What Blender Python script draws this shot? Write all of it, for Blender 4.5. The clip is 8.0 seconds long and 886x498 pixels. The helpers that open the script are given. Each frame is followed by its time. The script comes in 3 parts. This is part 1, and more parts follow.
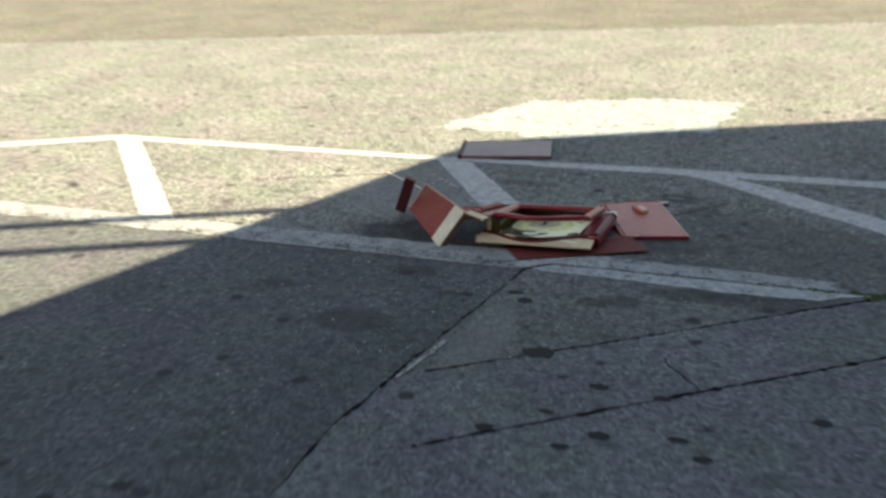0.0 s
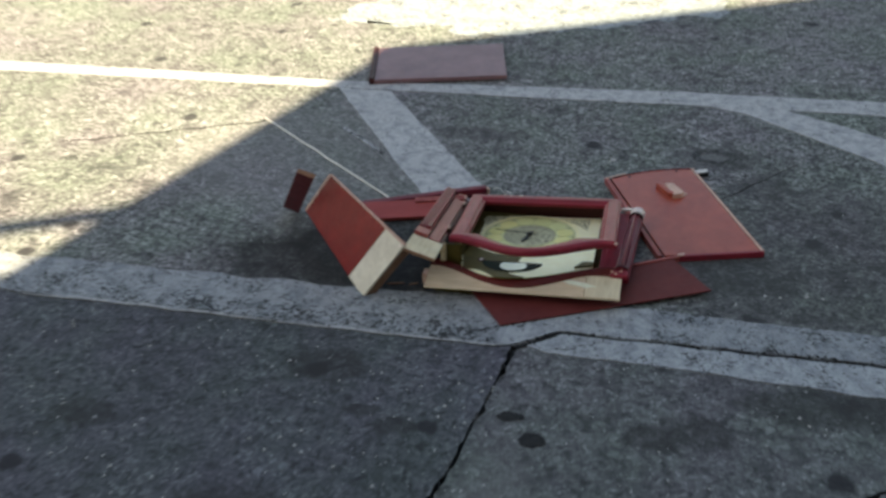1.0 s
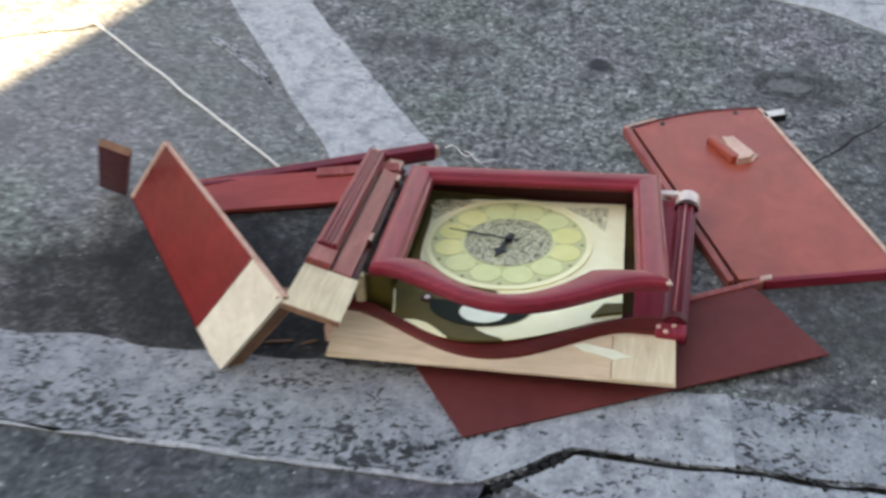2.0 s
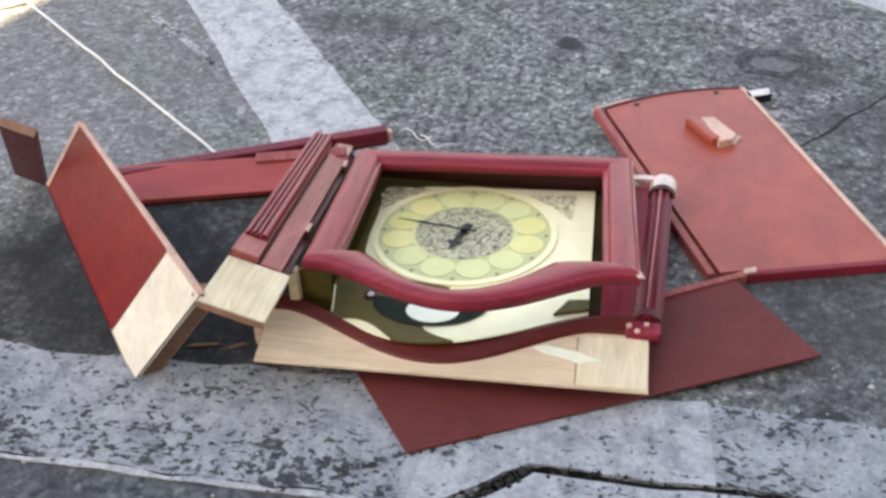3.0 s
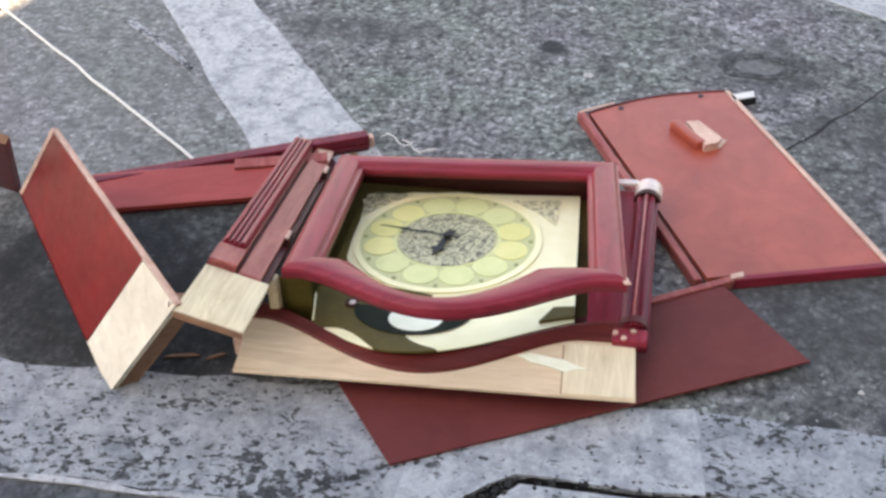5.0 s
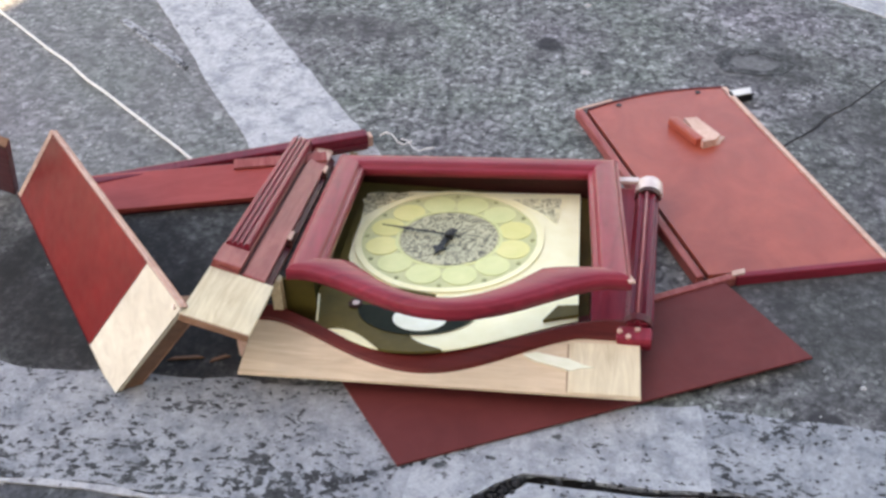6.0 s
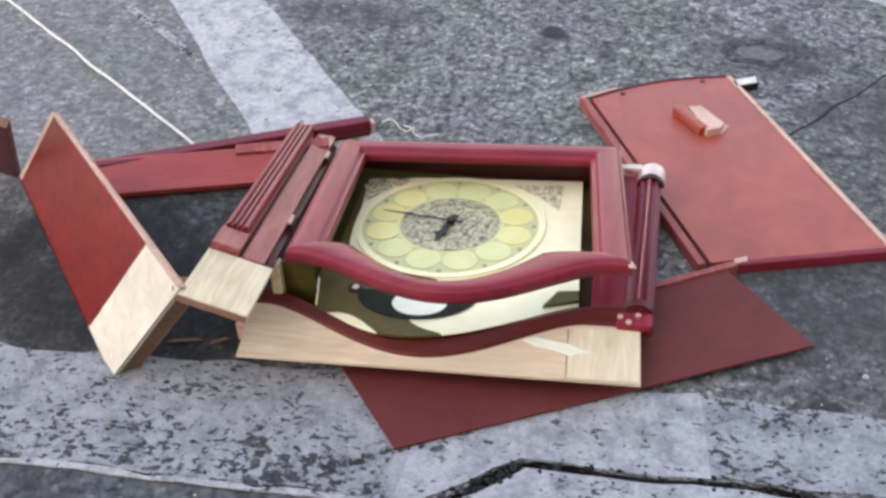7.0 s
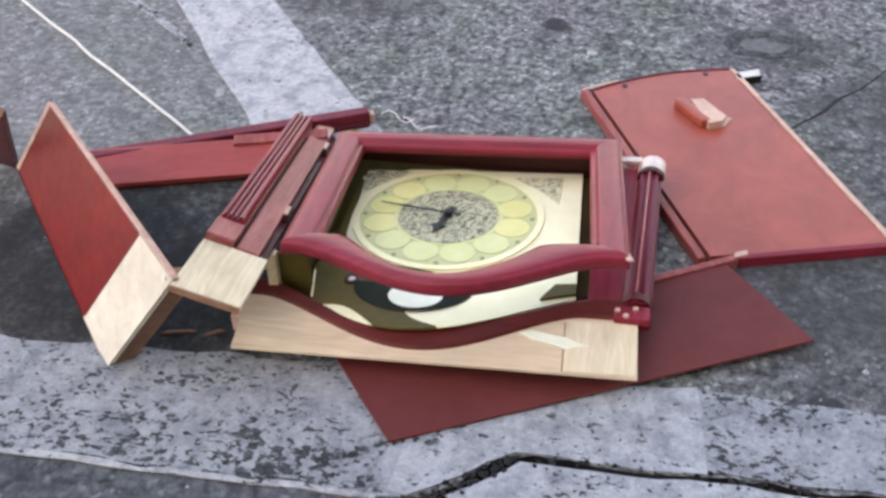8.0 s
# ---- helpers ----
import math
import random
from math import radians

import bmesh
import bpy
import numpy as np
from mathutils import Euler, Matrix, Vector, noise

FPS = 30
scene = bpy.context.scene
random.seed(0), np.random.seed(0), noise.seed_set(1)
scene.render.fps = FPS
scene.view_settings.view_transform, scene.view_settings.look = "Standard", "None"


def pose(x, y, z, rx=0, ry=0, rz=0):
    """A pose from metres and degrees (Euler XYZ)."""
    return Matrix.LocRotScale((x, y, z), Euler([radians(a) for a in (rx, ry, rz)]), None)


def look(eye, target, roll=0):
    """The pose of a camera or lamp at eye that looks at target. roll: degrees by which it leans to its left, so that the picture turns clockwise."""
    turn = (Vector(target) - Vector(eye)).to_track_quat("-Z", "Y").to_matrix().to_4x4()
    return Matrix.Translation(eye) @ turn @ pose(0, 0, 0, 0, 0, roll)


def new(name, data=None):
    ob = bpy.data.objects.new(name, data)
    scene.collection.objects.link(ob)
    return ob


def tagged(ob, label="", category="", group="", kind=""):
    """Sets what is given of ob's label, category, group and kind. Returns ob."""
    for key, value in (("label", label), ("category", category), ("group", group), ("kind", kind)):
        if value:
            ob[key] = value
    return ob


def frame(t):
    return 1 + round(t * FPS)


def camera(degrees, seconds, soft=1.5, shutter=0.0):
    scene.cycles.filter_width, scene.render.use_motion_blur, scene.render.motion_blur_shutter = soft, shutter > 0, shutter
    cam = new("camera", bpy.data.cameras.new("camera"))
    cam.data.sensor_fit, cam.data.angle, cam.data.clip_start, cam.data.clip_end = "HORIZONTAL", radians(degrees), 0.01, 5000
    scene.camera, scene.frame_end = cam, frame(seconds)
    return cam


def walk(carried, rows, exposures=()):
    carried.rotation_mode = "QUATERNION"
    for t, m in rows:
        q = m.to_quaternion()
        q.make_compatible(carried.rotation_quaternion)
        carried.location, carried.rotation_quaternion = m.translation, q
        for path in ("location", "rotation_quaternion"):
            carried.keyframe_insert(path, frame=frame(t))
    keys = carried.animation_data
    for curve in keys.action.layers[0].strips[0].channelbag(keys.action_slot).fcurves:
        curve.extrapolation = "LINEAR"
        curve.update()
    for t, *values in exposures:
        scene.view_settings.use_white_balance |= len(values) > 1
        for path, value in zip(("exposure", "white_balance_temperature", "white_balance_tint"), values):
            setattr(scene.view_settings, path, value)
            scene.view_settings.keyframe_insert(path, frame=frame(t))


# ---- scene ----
cam = camera(47.0, 8.0, soft=2.9, shutter=0.4)
PATH = [
    (0, (1.122, -3.826, 1.566), (0.456, -2.077, 0.86), -2.0),
    (0.5, (0.625, -2.775, 1.566), (0.075, -1.071, 0.676), -3.5),
    (1, (0.385, -2.013, 1.527), (-0.041, -0.375, 0.462), -2.7),
    (1.5, (0.315, -1.499, 1.395), (-0.068, 0.065, 0.209), -2.5),
    (2, (0.163, -0.891, 1.116), (-0.143, 0.604, -0.176), -1.9),
    (2.2, (0.161, -0.825, 1.057), (-0.122, 0.667, -0.244), -1.5),
    (3.3, (0.203, -0.753, 0.986), (-0.082, 0.751, -0.3), -1.7),
    (3.5, (0.202, -0.745, 0.98), (-0.102, 0.746, -0.318), -2.1),
    (4, (0.192, -0.738, 0.975), (-0.082, 0.769, -0.311), -1.1),
    (4.5, (0.191, -0.745, 0.981), (-0.08, 0.765, -0.302), -1.3),
    (4.7, (0.197, -0.744, 0.975), (-0.068, 0.769, -0.305), -1.3),
    (6, (0.171, -0.741, 0.983), (-0.055, 0.77, -0.308), -1.1),
    (6.5, (0.186, -0.748, 0.979), (-0.05, 0.756, -0.317), -1.2),
    (7, (0.181, -0.746, 0.966), (-0.059, 0.76, -0.329), -1.0),
    (7.5, (0.185, -0.738, 0.956), (-0.038, 0.772, -0.337), -0.8),
    (8, (0.195, -0.738, 0.957), (-0.06, 0.758, -0.346), -1.1),
]
walk(cam, [(t, look(eye, target, roll)) for t, eye, target, roll in PATH],
     exposures=[(0.0, 2.41, 8300, 4), (0.5, 2.41, 8300, 4), (1.0, 2.51, 8400, 5), (1.5, 2.86, 8550, 7), (2.0, 3.47, 9150, 11), (3.3, 3.87, 9450, 15), (4.7, 3.87, 9400, 15), (6.0, 3.87, 9350, 17), (8.0, 3.87, 9150, 18)])

# ---- light ----
SUN_DIR = Vector((0.319, 0.948, 0.0))      # the way in which shadows fall on the ground
SUN_ELEV = radians(52)
world = bpy.data.worlds.new("world")
scene.world = world
world.use_nodes = True
wn = world.node_tree.nodes
sky = wn.new("ShaderNodeTexSky")
sky.sky_type, sky.sun_disc = "NISHITA", False
sky.sun_elevation = SUN_ELEV
sky.sun_rotation = math.atan2(-SUN_DIR.x, -SUN_DIR.y)
wn["Background"].inputs["Strength"].default_value = 0.05
world.node_tree.links.new(sky.outputs[0], wn["Background"].inputs["Color"])
sun = new("sun", bpy.data.lights.new("sun", "SUN"))
sun.data.energy, sun.data.angle, sun.data.color = 3.3, radians(0.35), (1.0, 0.9, 0.74)
sun.matrix_world = look((0, 0, 20), Vector((0, 0, 20)) + SUN_DIR * math.cos(SUN_ELEV) - Vector((0, 0, math.sin(SUN_ELEV))))


# ---- materials ----
def mat(name, rough=0.6, metal=0.0, coat=0.0):
    m = bpy.data.materials.new(name)
    m.use_nodes = True
    n, l = m.node_tree.nodes, m.node_tree.links
    b = n["Principled BSDF"]
    b.inputs["Roughness"].default_value, b.inputs["Metallic"].default_value = rough, metal
    b.inputs["Coat Weight"].default_value = coat
    b.inputs["Coat Roughness"].default_value = 0.25
    return m, n, l, b


def coords(n, l, scale=(1, 1, 1), world_space=False):
    tc = n.new("ShaderNodeTexCoord")
    mp = n.new("ShaderNodeMapping")
    mp.inputs["Scale"].default_value = scale
    if world_space:
        g = n.new("ShaderNodeNewGeometry")
        l.new(g.outputs["Position"], mp.inputs[0])
    else:
        l.new(tc.outputs["Object"], mp.inputs[0])
    return mp.outputs[0]


def noise_tex(n, l, vec, scale, detail=4.0, rough=0.55, distort=0.0):
    t = n.new("ShaderNodeTexNoise")
    t.inputs["Scale"].default_value, t.inputs["Detail"].default_value = scale, detail
    t.inputs["Roughness"].default_value, t.inputs["Distortion"].default_value = rough, distort
    l.new(vec, t.inputs["Vector"])
    return t.outputs["Fac"]


def voronoi_tex(n, l, vec, scale, out="Distance", rnd=1.0):
    t = n.new("ShaderNodeTexVoronoi")
    t.inputs["Scale"].default_value, t.inputs["Randomness"].default_value = scale, rnd
    l.new(vec, t.inputs["Vector"])
    return t.outputs[out]


def ramp(n, l, fac, *stops):
    r = n.new("ShaderNodeValToRGB")
    e = r.color_ramp.elements
    while len(e) < len(stops):
        e.new(0.5)
    for el, (p, c) in zip(e, stops):
        el.position = p
        el.color = (*c, 1) if isinstance(c, tuple) else (c, c, c, 1)
    l.new(fac, r.inputs[0])
    return r.outputs[0]


def mix(n, l, fac, a, b, mode="MIX"):
    x = n.new("ShaderNodeMix")
    x.data_type, x.blend_type = "RGBA", mode
    for sock, v in ((x.inputs[0], fac), (x.inputs[6], a), (x.inputs[7], b)):
        if isinstance(v, (int, float)):
            sock.default_value = v
        elif isinstance(v, tuple):
            sock.default_value = (*v, 1)
        else:
            l.new(v, sock)
    return x.outputs[2]


def bump(n, l, b, height, strength=0.4, dist=0.002):
    u = n.new("ShaderNodeBump")
    u.inputs["Strength"].default_value, u.inputs["Distance"].default_value = strength, dist
    l.new(height, u.inputs["Height"])
    l.new(u.outputs[0], b.inputs["Normal"])


def aggregate(n, l, dark, light, stain_shade_spots=()):
    """Weathered stony surface: fine speckle, pale stones, broad patches and dark blots."""
    v = coords(n, l, world_space=True)
    fine = noise_tex(n, l, v, 70, 6, 0.72)
    c = ramp(n, l, fine, (0.375, dark), (0.635, light))
    cell = voronoi_tex(n, l, v, 150, "Color")
    stones = ramp(n, l, cell, (0.76, 0.0), (0.86, 0.7))
    c = mix(n, l, stones, c, tuple(min(1, x * 1.55) for x in light), "MIX")
    big_cell = voronoi_tex(n, l, v, 58, "Color")
    c = mix(n, l, ramp(n, l, big_cell, (0.86, 0.0), (0.93, 0.55)), c, tuple(min(1, x * 1.45) for x in light))
    mottle = noise_tex(n, l, v, 34, 5, 0.7, 0.6)
    c = mix(n, l, 1.0, c, ramp(n, l, mottle, (0.38, 0.4), (0.49, 0.84), (0.63, 1.0)), "MULTIPLY")
    patch = noise_tex(n, l, v, 15, 6, 0.72)
    c = mix(n, l, ramp(n, l, patch, (0.36, 0.7), (0.52, 0.0)), c, tuple(x * 0.75 for x in dark))
    broad = noise_tex(n, l, v, 1.7, 3)
    c = mix(n, l, 0.6, c, ramp(n, l, broad, (0.35, 0.6), (0.65, 1.0)), "MULTIPLY")
    tint = ramp(n, l, noise_tex(n, l, v, 2.6, 4, 0.6), (0.36, (0.9, 1.02, 0.93)), (0.64, (1.02, 0.98, 1.06)))
    c = mix(n, l, 1.0, c, tint, "MULTIPLY")
    bend = n.new("ShaderNodeVectorMath")
    bend.operation = "MULTIPLY_ADD"
    wt = n.new("ShaderNodeTexNoise")
    wt.inputs["Scale"].default_value = 28
    l.new(v, wt.inputs["Vector"])
    l.new(wt.outputs["Color"], bend.inputs[0])
    bend.inputs[1].default_value = (0.03, 0.03, 0.0)
    l.new(v, bend.inputs[2])
    sway = n.new("ShaderNodeVectorMath")
    sway.operation = "MULTIPLY_ADD"
    st = n.new("ShaderNodeTexNoise")
    st.inputs["Scale"].default_value, st.inputs["Detail"].default_value = 7, 4
    l.new(v, st.inputs["Vector"])
    l.new(st.outputs["Color"], sway.inputs[0])
    sway.inputs[1].default_value = (0.22, 0.22, 0.0)
    lean = n.new("ShaderNodeVectorMath")
    lean.inputs[1].default_value = (-0.11, -0.11, 0.0)
    l.new(bend.outputs[0], lean.inputs[0])
    l.new(lean.outputs[0], sway.inputs[2])
    vor = n.new("ShaderNodeTexVoronoi")
    vor.inputs["Scale"].default_value = 5.5
    l.new(bend.outputs[0], vor.inputs["Vector"])
    here = ramp(n, l, vor.outputs["Color"], (0.5, 0.0), (0.55, 1.0))
    near = ramp(n, l, vor.outputs["Distance"], (0.12, 0.9), (0.19, 0.0))
    c = mix(n, l, mix(n, l, 1.0, here, near, "MULTIPLY"), c, (0.022, 0.022, 0.025))
    # Soft spots: real stains, plus shade and brightness put into the colour.
    for cx, cy, rx, ry, tone in stain_shade_spots:
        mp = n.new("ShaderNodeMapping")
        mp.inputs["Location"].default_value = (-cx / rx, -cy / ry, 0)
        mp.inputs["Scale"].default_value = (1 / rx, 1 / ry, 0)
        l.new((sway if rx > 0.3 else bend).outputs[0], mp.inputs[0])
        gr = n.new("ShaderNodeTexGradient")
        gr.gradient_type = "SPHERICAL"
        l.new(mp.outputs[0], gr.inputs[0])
        stain_shade = mix(n, l, 1.0, ramp(n, l, gr.outputs["Fac"], (0.03, 0.0), (0.38, 0.93 if tone < 0.02 else 0.75 if tone < 0.035 else 0.6 if tone < 0.1 else 0.35)), ramp(n, l, patch, (0.3, 1.0), (0.75, 0.6)), "MULTIPLY")
        c = mix(n, l, stain_shade, c, (tone, tone, tone))
    hgt = mix(n, l, 0.5, fine, stones)
    return c, hgt, v


def asphalt_mat(name="asphalt", dark=(0.053, 0.054, 0.054), light=(0.372, 0.373, 0.366), stain_shade_spots=()):
    m, n, l, b = mat(name, 0.85)
    c, hgt, v = aggregate(n, l, dark, light, stain_shade_spots)
    b.inputs["Specular IOR Level"].default_value = 0.3
    l.new(c, b.inputs["Base Color"])
    bump(n, l, b, hgt, 0.5, 0.003)
    return m


def paint_mat(name, cover, tint=(0.62, 0.63, 0.64), worn_side=0.0):
    """Road paint, worn through in clustered flakes down to the stony surface."""
    m, n, l, b = mat(name, 0.75)
    c, hgt, v = aggregate(n, l, (0.06, 0.06, 0.063), (0.3, 0.3, 0.305))
    vs = coords(n, l, (0.7, 1.1, 1.0), True)
    wear = noise_tex(n, l, vs, 135, 4, 0.6, 0.3)
    big = noise_tex(n, l, v, 10, 5, 0.68)

    def add(a, k, other):
        s = n.new("ShaderNodeMath")
        s.operation = "MULTIPLY_ADD"
        l.new(a, s.inputs[0])
        s.inputs[1].default_value = k
        l.new(other, s.inputs[2])
        return s.outputs[0]

    total = add(big, 0.62, wear)
    if worn_side:
        sep = n.new("ShaderNodeSeparateXYZ")
        l.new(v, sep.inputs[0])
        lane = n.new("ShaderNodeMapRange")
        lane.inputs["From Min"].default_value, lane.inputs["From Max"].default_value = -0.05, 0.05
        lane.inputs["To Min"].default_value, lane.inputs["To Max"].default_value = -1.0, 0.2
        l.new(sep.outputs["Y"], lane.inputs["Value"])
        total = add(lane.outputs[0], worn_side, total)
    keep = ramp(n, l, total, (cover + 0.05, 0.0), (cover + 0.1, 1.0))
    fine = ramp(n, l, noise_tex(n, l, v, 130, 6, 0.8), (0.36, 0.62), (0.62, 1.0))
    col = mix(n, l, 1.0, tint, fine, "MULTIPLY")
    grey = ramp(n, l, noise_tex(n, l, v, 24, 6, 0.72), (0.36, (0.5, 0.52, 0.55)), (0.56, (1.0, 1.0, 1.0)))
    col = mix(n, l, 0.85, col, grey, "MULTIPLY")
    under = mix(n, l, 1.0, c, (0.33, 0.34, 0.36), "MULTIPLY")
    l.new(mix(n, l, keep, under, col), b.inputs["Base Color"])
    bump(n, l, b, mix(n, l, 0.45, hgt, keep), 0.5, 0.003)
    return m


def wood_mat(name, c1, c2, rough=0.4, grain=(40, 3, 40), coat=0.3, bumps=0.15):
    m, n, l, b = mat(name, rough, coat=coat)
    b.inputs["Specular IOR Level"].default_value = 0.2
    v = coords(n, l, grain)
    g = noise_tex(n, l, v, 2.0, 6, 0.65, 1.2)
    c = ramp(n, l, g, (0.3, c1), (0.7, c2))
    v2 = coords(n, l)
    blotch = noise_tex(n, l, v2, 11, 4)
    c = mix(n, l, 0.5, c, ramp(n, l, blotch, (0.3, 0.6), (0.7, 1.0)), "MULTIPLY")
    l.new(c, b.inputs["Base Color"])
    l.new(ramp(n, l, noise_tex(n, l, v2, 60, 4), (0.3, rough * 0.9), (0.7, min(1, rough * 1.12))), b.inputs["Roughness"])
    bump(n, l, b, g, bumps, 0.001)
    return m


def plain_mat(name, c1, c2, scale=60, rough=0.5, metal=0.0, bumps=0.1):
    m, n, l, b = mat(name, rough, metal)
    v = coords(n, l)
    f = noise_tex(n, l, v, scale, 5, 0.65)
    l.new(ramp(n, l, f, (0.3, c1), (0.7, c2)), b.inputs["Base Color"])
    bump(n, l, b, f, bumps, 0.0008)
    return m


def filigree_mat(name, ground, ink, scale):
    m, n, l, b = mat(name, 0.45)
    v = coords(n, l)
    w = noise_tex(n, l, v, scale, 3, 0.6, 2.5)
    k = ramp(n, l, w, (0.45, 0.0), (0.48, 1.0), (0.52, 1.0), (0.55, 0.0))
    l.new(mix(n, l, k, ground, ink), b.inputs["Base Color"])
    return m


# First two paint shade among the boards; third, brightness by the sunlit edge.
ASPHALT = asphalt_mat(stain_shade_spots=((-0.5, 0.23, 0.44, 0.22, 0.017), (-0.36, 0.36, 0.42, 0.3, 0.014), (-0.78, 0.85, 0.58, 0.5, 0.24), (0.54, 1.02, 0.17, 0.09, 0.04), (0.5, 1.02, 0.09, 0.04, 0.24), (-0.26, 1.09, 0.2, 0.06, 0.05), (0.66, 0.84, 0.12, 0.09, 0.05), (0.98, 0.42, 0.75, 0.52, 0.05), (0.58, 0.36, 0.22, 0.16, 0.04)))
SLAB = asphalt_mat("slab", (0.07, 0.072, 0.08), (0.17, 0.173, 0.19), ((-0.372, -0.204, 0.13, 0.08, 0.03), (-0.869, -0.463, 0.1, 0.06, 0.03), (-0.155, -0.378, 0.07, 0.04, 0.03), (-0.24, -0.342, 0.05, 0.03, 0.03), (-0.405, -0.72, 0.2, 0.12, 0.03)))
SLAB_MID = asphalt_mat("slab_mid", (0.088, 0.09, 0.09), (0.23, 0.236, 0.234), ((0.404, -0.32, 0.08, 0.055, 0.03), (0.51, -0.282, 0.09, 0.065, 0.03), (0.75, -0.16, 0.2, 0.08, 0.03), (1.05, -0.13, 0.35, 0.12, 0.03), (0.1, -0.8, 0.12, 0.5, 0.22)))
SLAB_PALE = asphalt_mat("slab_pale", (0.1, 0.101, 0.111), (0.25, 0.252, 0.268))
FAR_GROUND = asphalt_mat("far_ground", (0.09, 0.085, 0.075), (0.22, 0.21, 0.19))
SOIL = plain_mat("dark_soil", (0.008, 0.008, 0.008), (0.02, 0.018, 0.017), 40, 0.95)
PAINT = paint_mat("road_paint", 0.57, (0.5, 0.51, 0.52))
PAINT_WORN = paint_mat("road_paint_worn", 0.655, (0.345, 0.367, 0.388), 0.05)
PAINT_RIGHT = paint_mat("road_paint_smooth", 0.6, (0.43, 0.455, 0.475), 0.03)
STREAK = paint_mat("paint_streak", 0.72, (0.42, 0.43, 0.44))
WHITEWASH = paint_mat("whitewash", 0.64, (0.34, 0.385, 0.41))
MAHOGANY = wood_mat("mahogany", (0.2, 0.017, 0.03), (0.335, 0.031, 0.051), 0.38, (30, 3, 30), 0.08)
MAHOGANY_X = wood_mat("mahogany_x", (0.2, 0.017, 0.03), (0.335, 0.031, 0.051), 0.38, (3, 30, 30), 0.08)
TRIM = wood_mat("trim_brown_red", (0.085, 0.011, 0.009), (0.15, 0.02, 0.015), 0.5, (3, 30, 30), 0.05)
REDBOARD = wood_mat("red_board", (0.15, 0.006, 0.008), (0.23, 0.012, 0.013), 0.5, (6, 4, 4), 0.08, 0.05)
HARDBOARD = wood_mat("hardboard", (0.135, 0.028, 0.026), (0.17, 0.037, 0.034), 0.6, (5, 5, 5), 0.0, 0.05)
PANELRED = wood_mat("panel_red", (0.33, 0.054, 0.031), (0.45, 0.086, 0.048), 0.4, (5, 5, 5), 0.2, 0.05)
PANELRED.node_tree.nodes["Principled BSDF"].inputs["Specular IOR Level"].default_value = 0.5
PINE = wood_mat("pine", (0.6, 0.44, 0.29), (0.82, 0.66, 0.47), 0.65, (3, 34, 34), 0.0, 0.25)
PINE_Y = wood_mat("pine_y", (0.6, 0.47, 0.3), (0.86, 0.75, 0.53), 0.65, (34, 3, 34), 0.0, 0.25)
PLANKRED = wood_mat("plank_red", (0.36, 0.058, 0.05), (0.46, 0.088, 0.075), 0.4, (4, 20, 20), 0.2)
PINE_PALE = wood_mat("pine_pale", (0.6, 0.53, 0.43), (0.76, 0.69, 0.57), 0.65, (14, 14, 14), 0.0, 0.2)
PURPLE = wood_mat("purple_board", (0.19, 0.1, 0.11), (0.25, 0.14, 0.15), 0.4, (5, 5, 5), 0.2, 0.05)
BATTEN = wood_mat("batten", (0.2, 0.1, 0.062), (0.3, 0.16, 0.1), 0.6, (20, 20, 20), 0.0)
PALE_EDGE = wood_mat("pale_edge", (0.56, 0.33, 0.25), (0.75, 0.52, 0.42), 0.6, (20, 20, 20), 0.0)
DEEP_RED = wood_mat("deep_red", (0.13, 0.011, 0.021), (0.22, 0.019, 0.034), 0.3, (30, 3, 30), 0.15)
# Pink of worn edges, with their highlights mixed into the colour.
WORN_GLINT = wood_mat("worn_glint", (0.4, 0.12, 0.12), (0.56, 0.22, 0.22), 0.4, (20, 8, 20), 0.1)
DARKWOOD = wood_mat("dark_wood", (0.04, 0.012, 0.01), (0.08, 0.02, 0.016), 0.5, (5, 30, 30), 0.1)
OLIVE = plain_mat("olive_brass", (0.065, 0.049, 0.012), (0.112, 0.087, 0.024), 20, 0.5)
OLIVE.node_tree.nodes["Principled BSDF"].inputs["Specular IOR Level"].default_value = 0.15
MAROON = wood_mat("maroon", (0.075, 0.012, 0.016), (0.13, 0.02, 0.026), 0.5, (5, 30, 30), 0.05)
STILEWOOD = wood_mat("stile_wood", (0.27, 0.05, 0.048), (0.46, 0.14, 0.12), 0.45, (30, 4, 30), 0.08)
CREAM = plain_mat("cream_enamel", (0.84, 0.78, 0.47), (0.9, 0.86, 0.58), 30, 0.35)
RING = plain_mat("ring_enamel", (0.82, 0.76, 0.42), (0.9, 0.85, 0.53), 30, 0.35)
FACE = plain_mat("face_olive", (0.47, 0.48, 0.22), (0.6, 0.6, 0.3), 25, 0.4)
FACE_DARK = plain_mat("face_dark_green", (0.24, 0.25, 0.1), (0.34, 0.34, 0.14), 60, 0.45)
CART = plain_mat("cartouche_green", (0.58, 0.62, 0.27), (0.7, 0.71, 0.34), 22, 0.35)
CART_Y = plain_mat("cartouche_yellow", (0.66, 0.64, 0.23), (0.76, 0.71, 0.3), 22, 0.35)
FILI = filigree_mat("filigree", (0.5, 0.48, 0.3), (0.09, 0.087, 0.055), 36)
FILI_PALE = filigree_mat("filigree_pale", (0.74, 0.7, 0.44), (0.13, 0.12, 0.06), 48)
INK = plain_mat("black_metal", (0.012, 0.012, 0.012), (0.025, 0.024, 0.022), 50, 0.4, 0.4)
STEEL = plain_mat("pale_metal", (0.6, 0.46, 0.42), (0.8, 0.68, 0.62), 80, 0.42, 0.25)
TEAL = plain_mat("moon_sky", (0.006, 0.011, 0.009), (0.02, 0.025, 0.016), 25, 0.7)
TEAL.node_tree.nodes["Principled BSDF"].inputs["Specular IOR Level"].default_value = 0.1
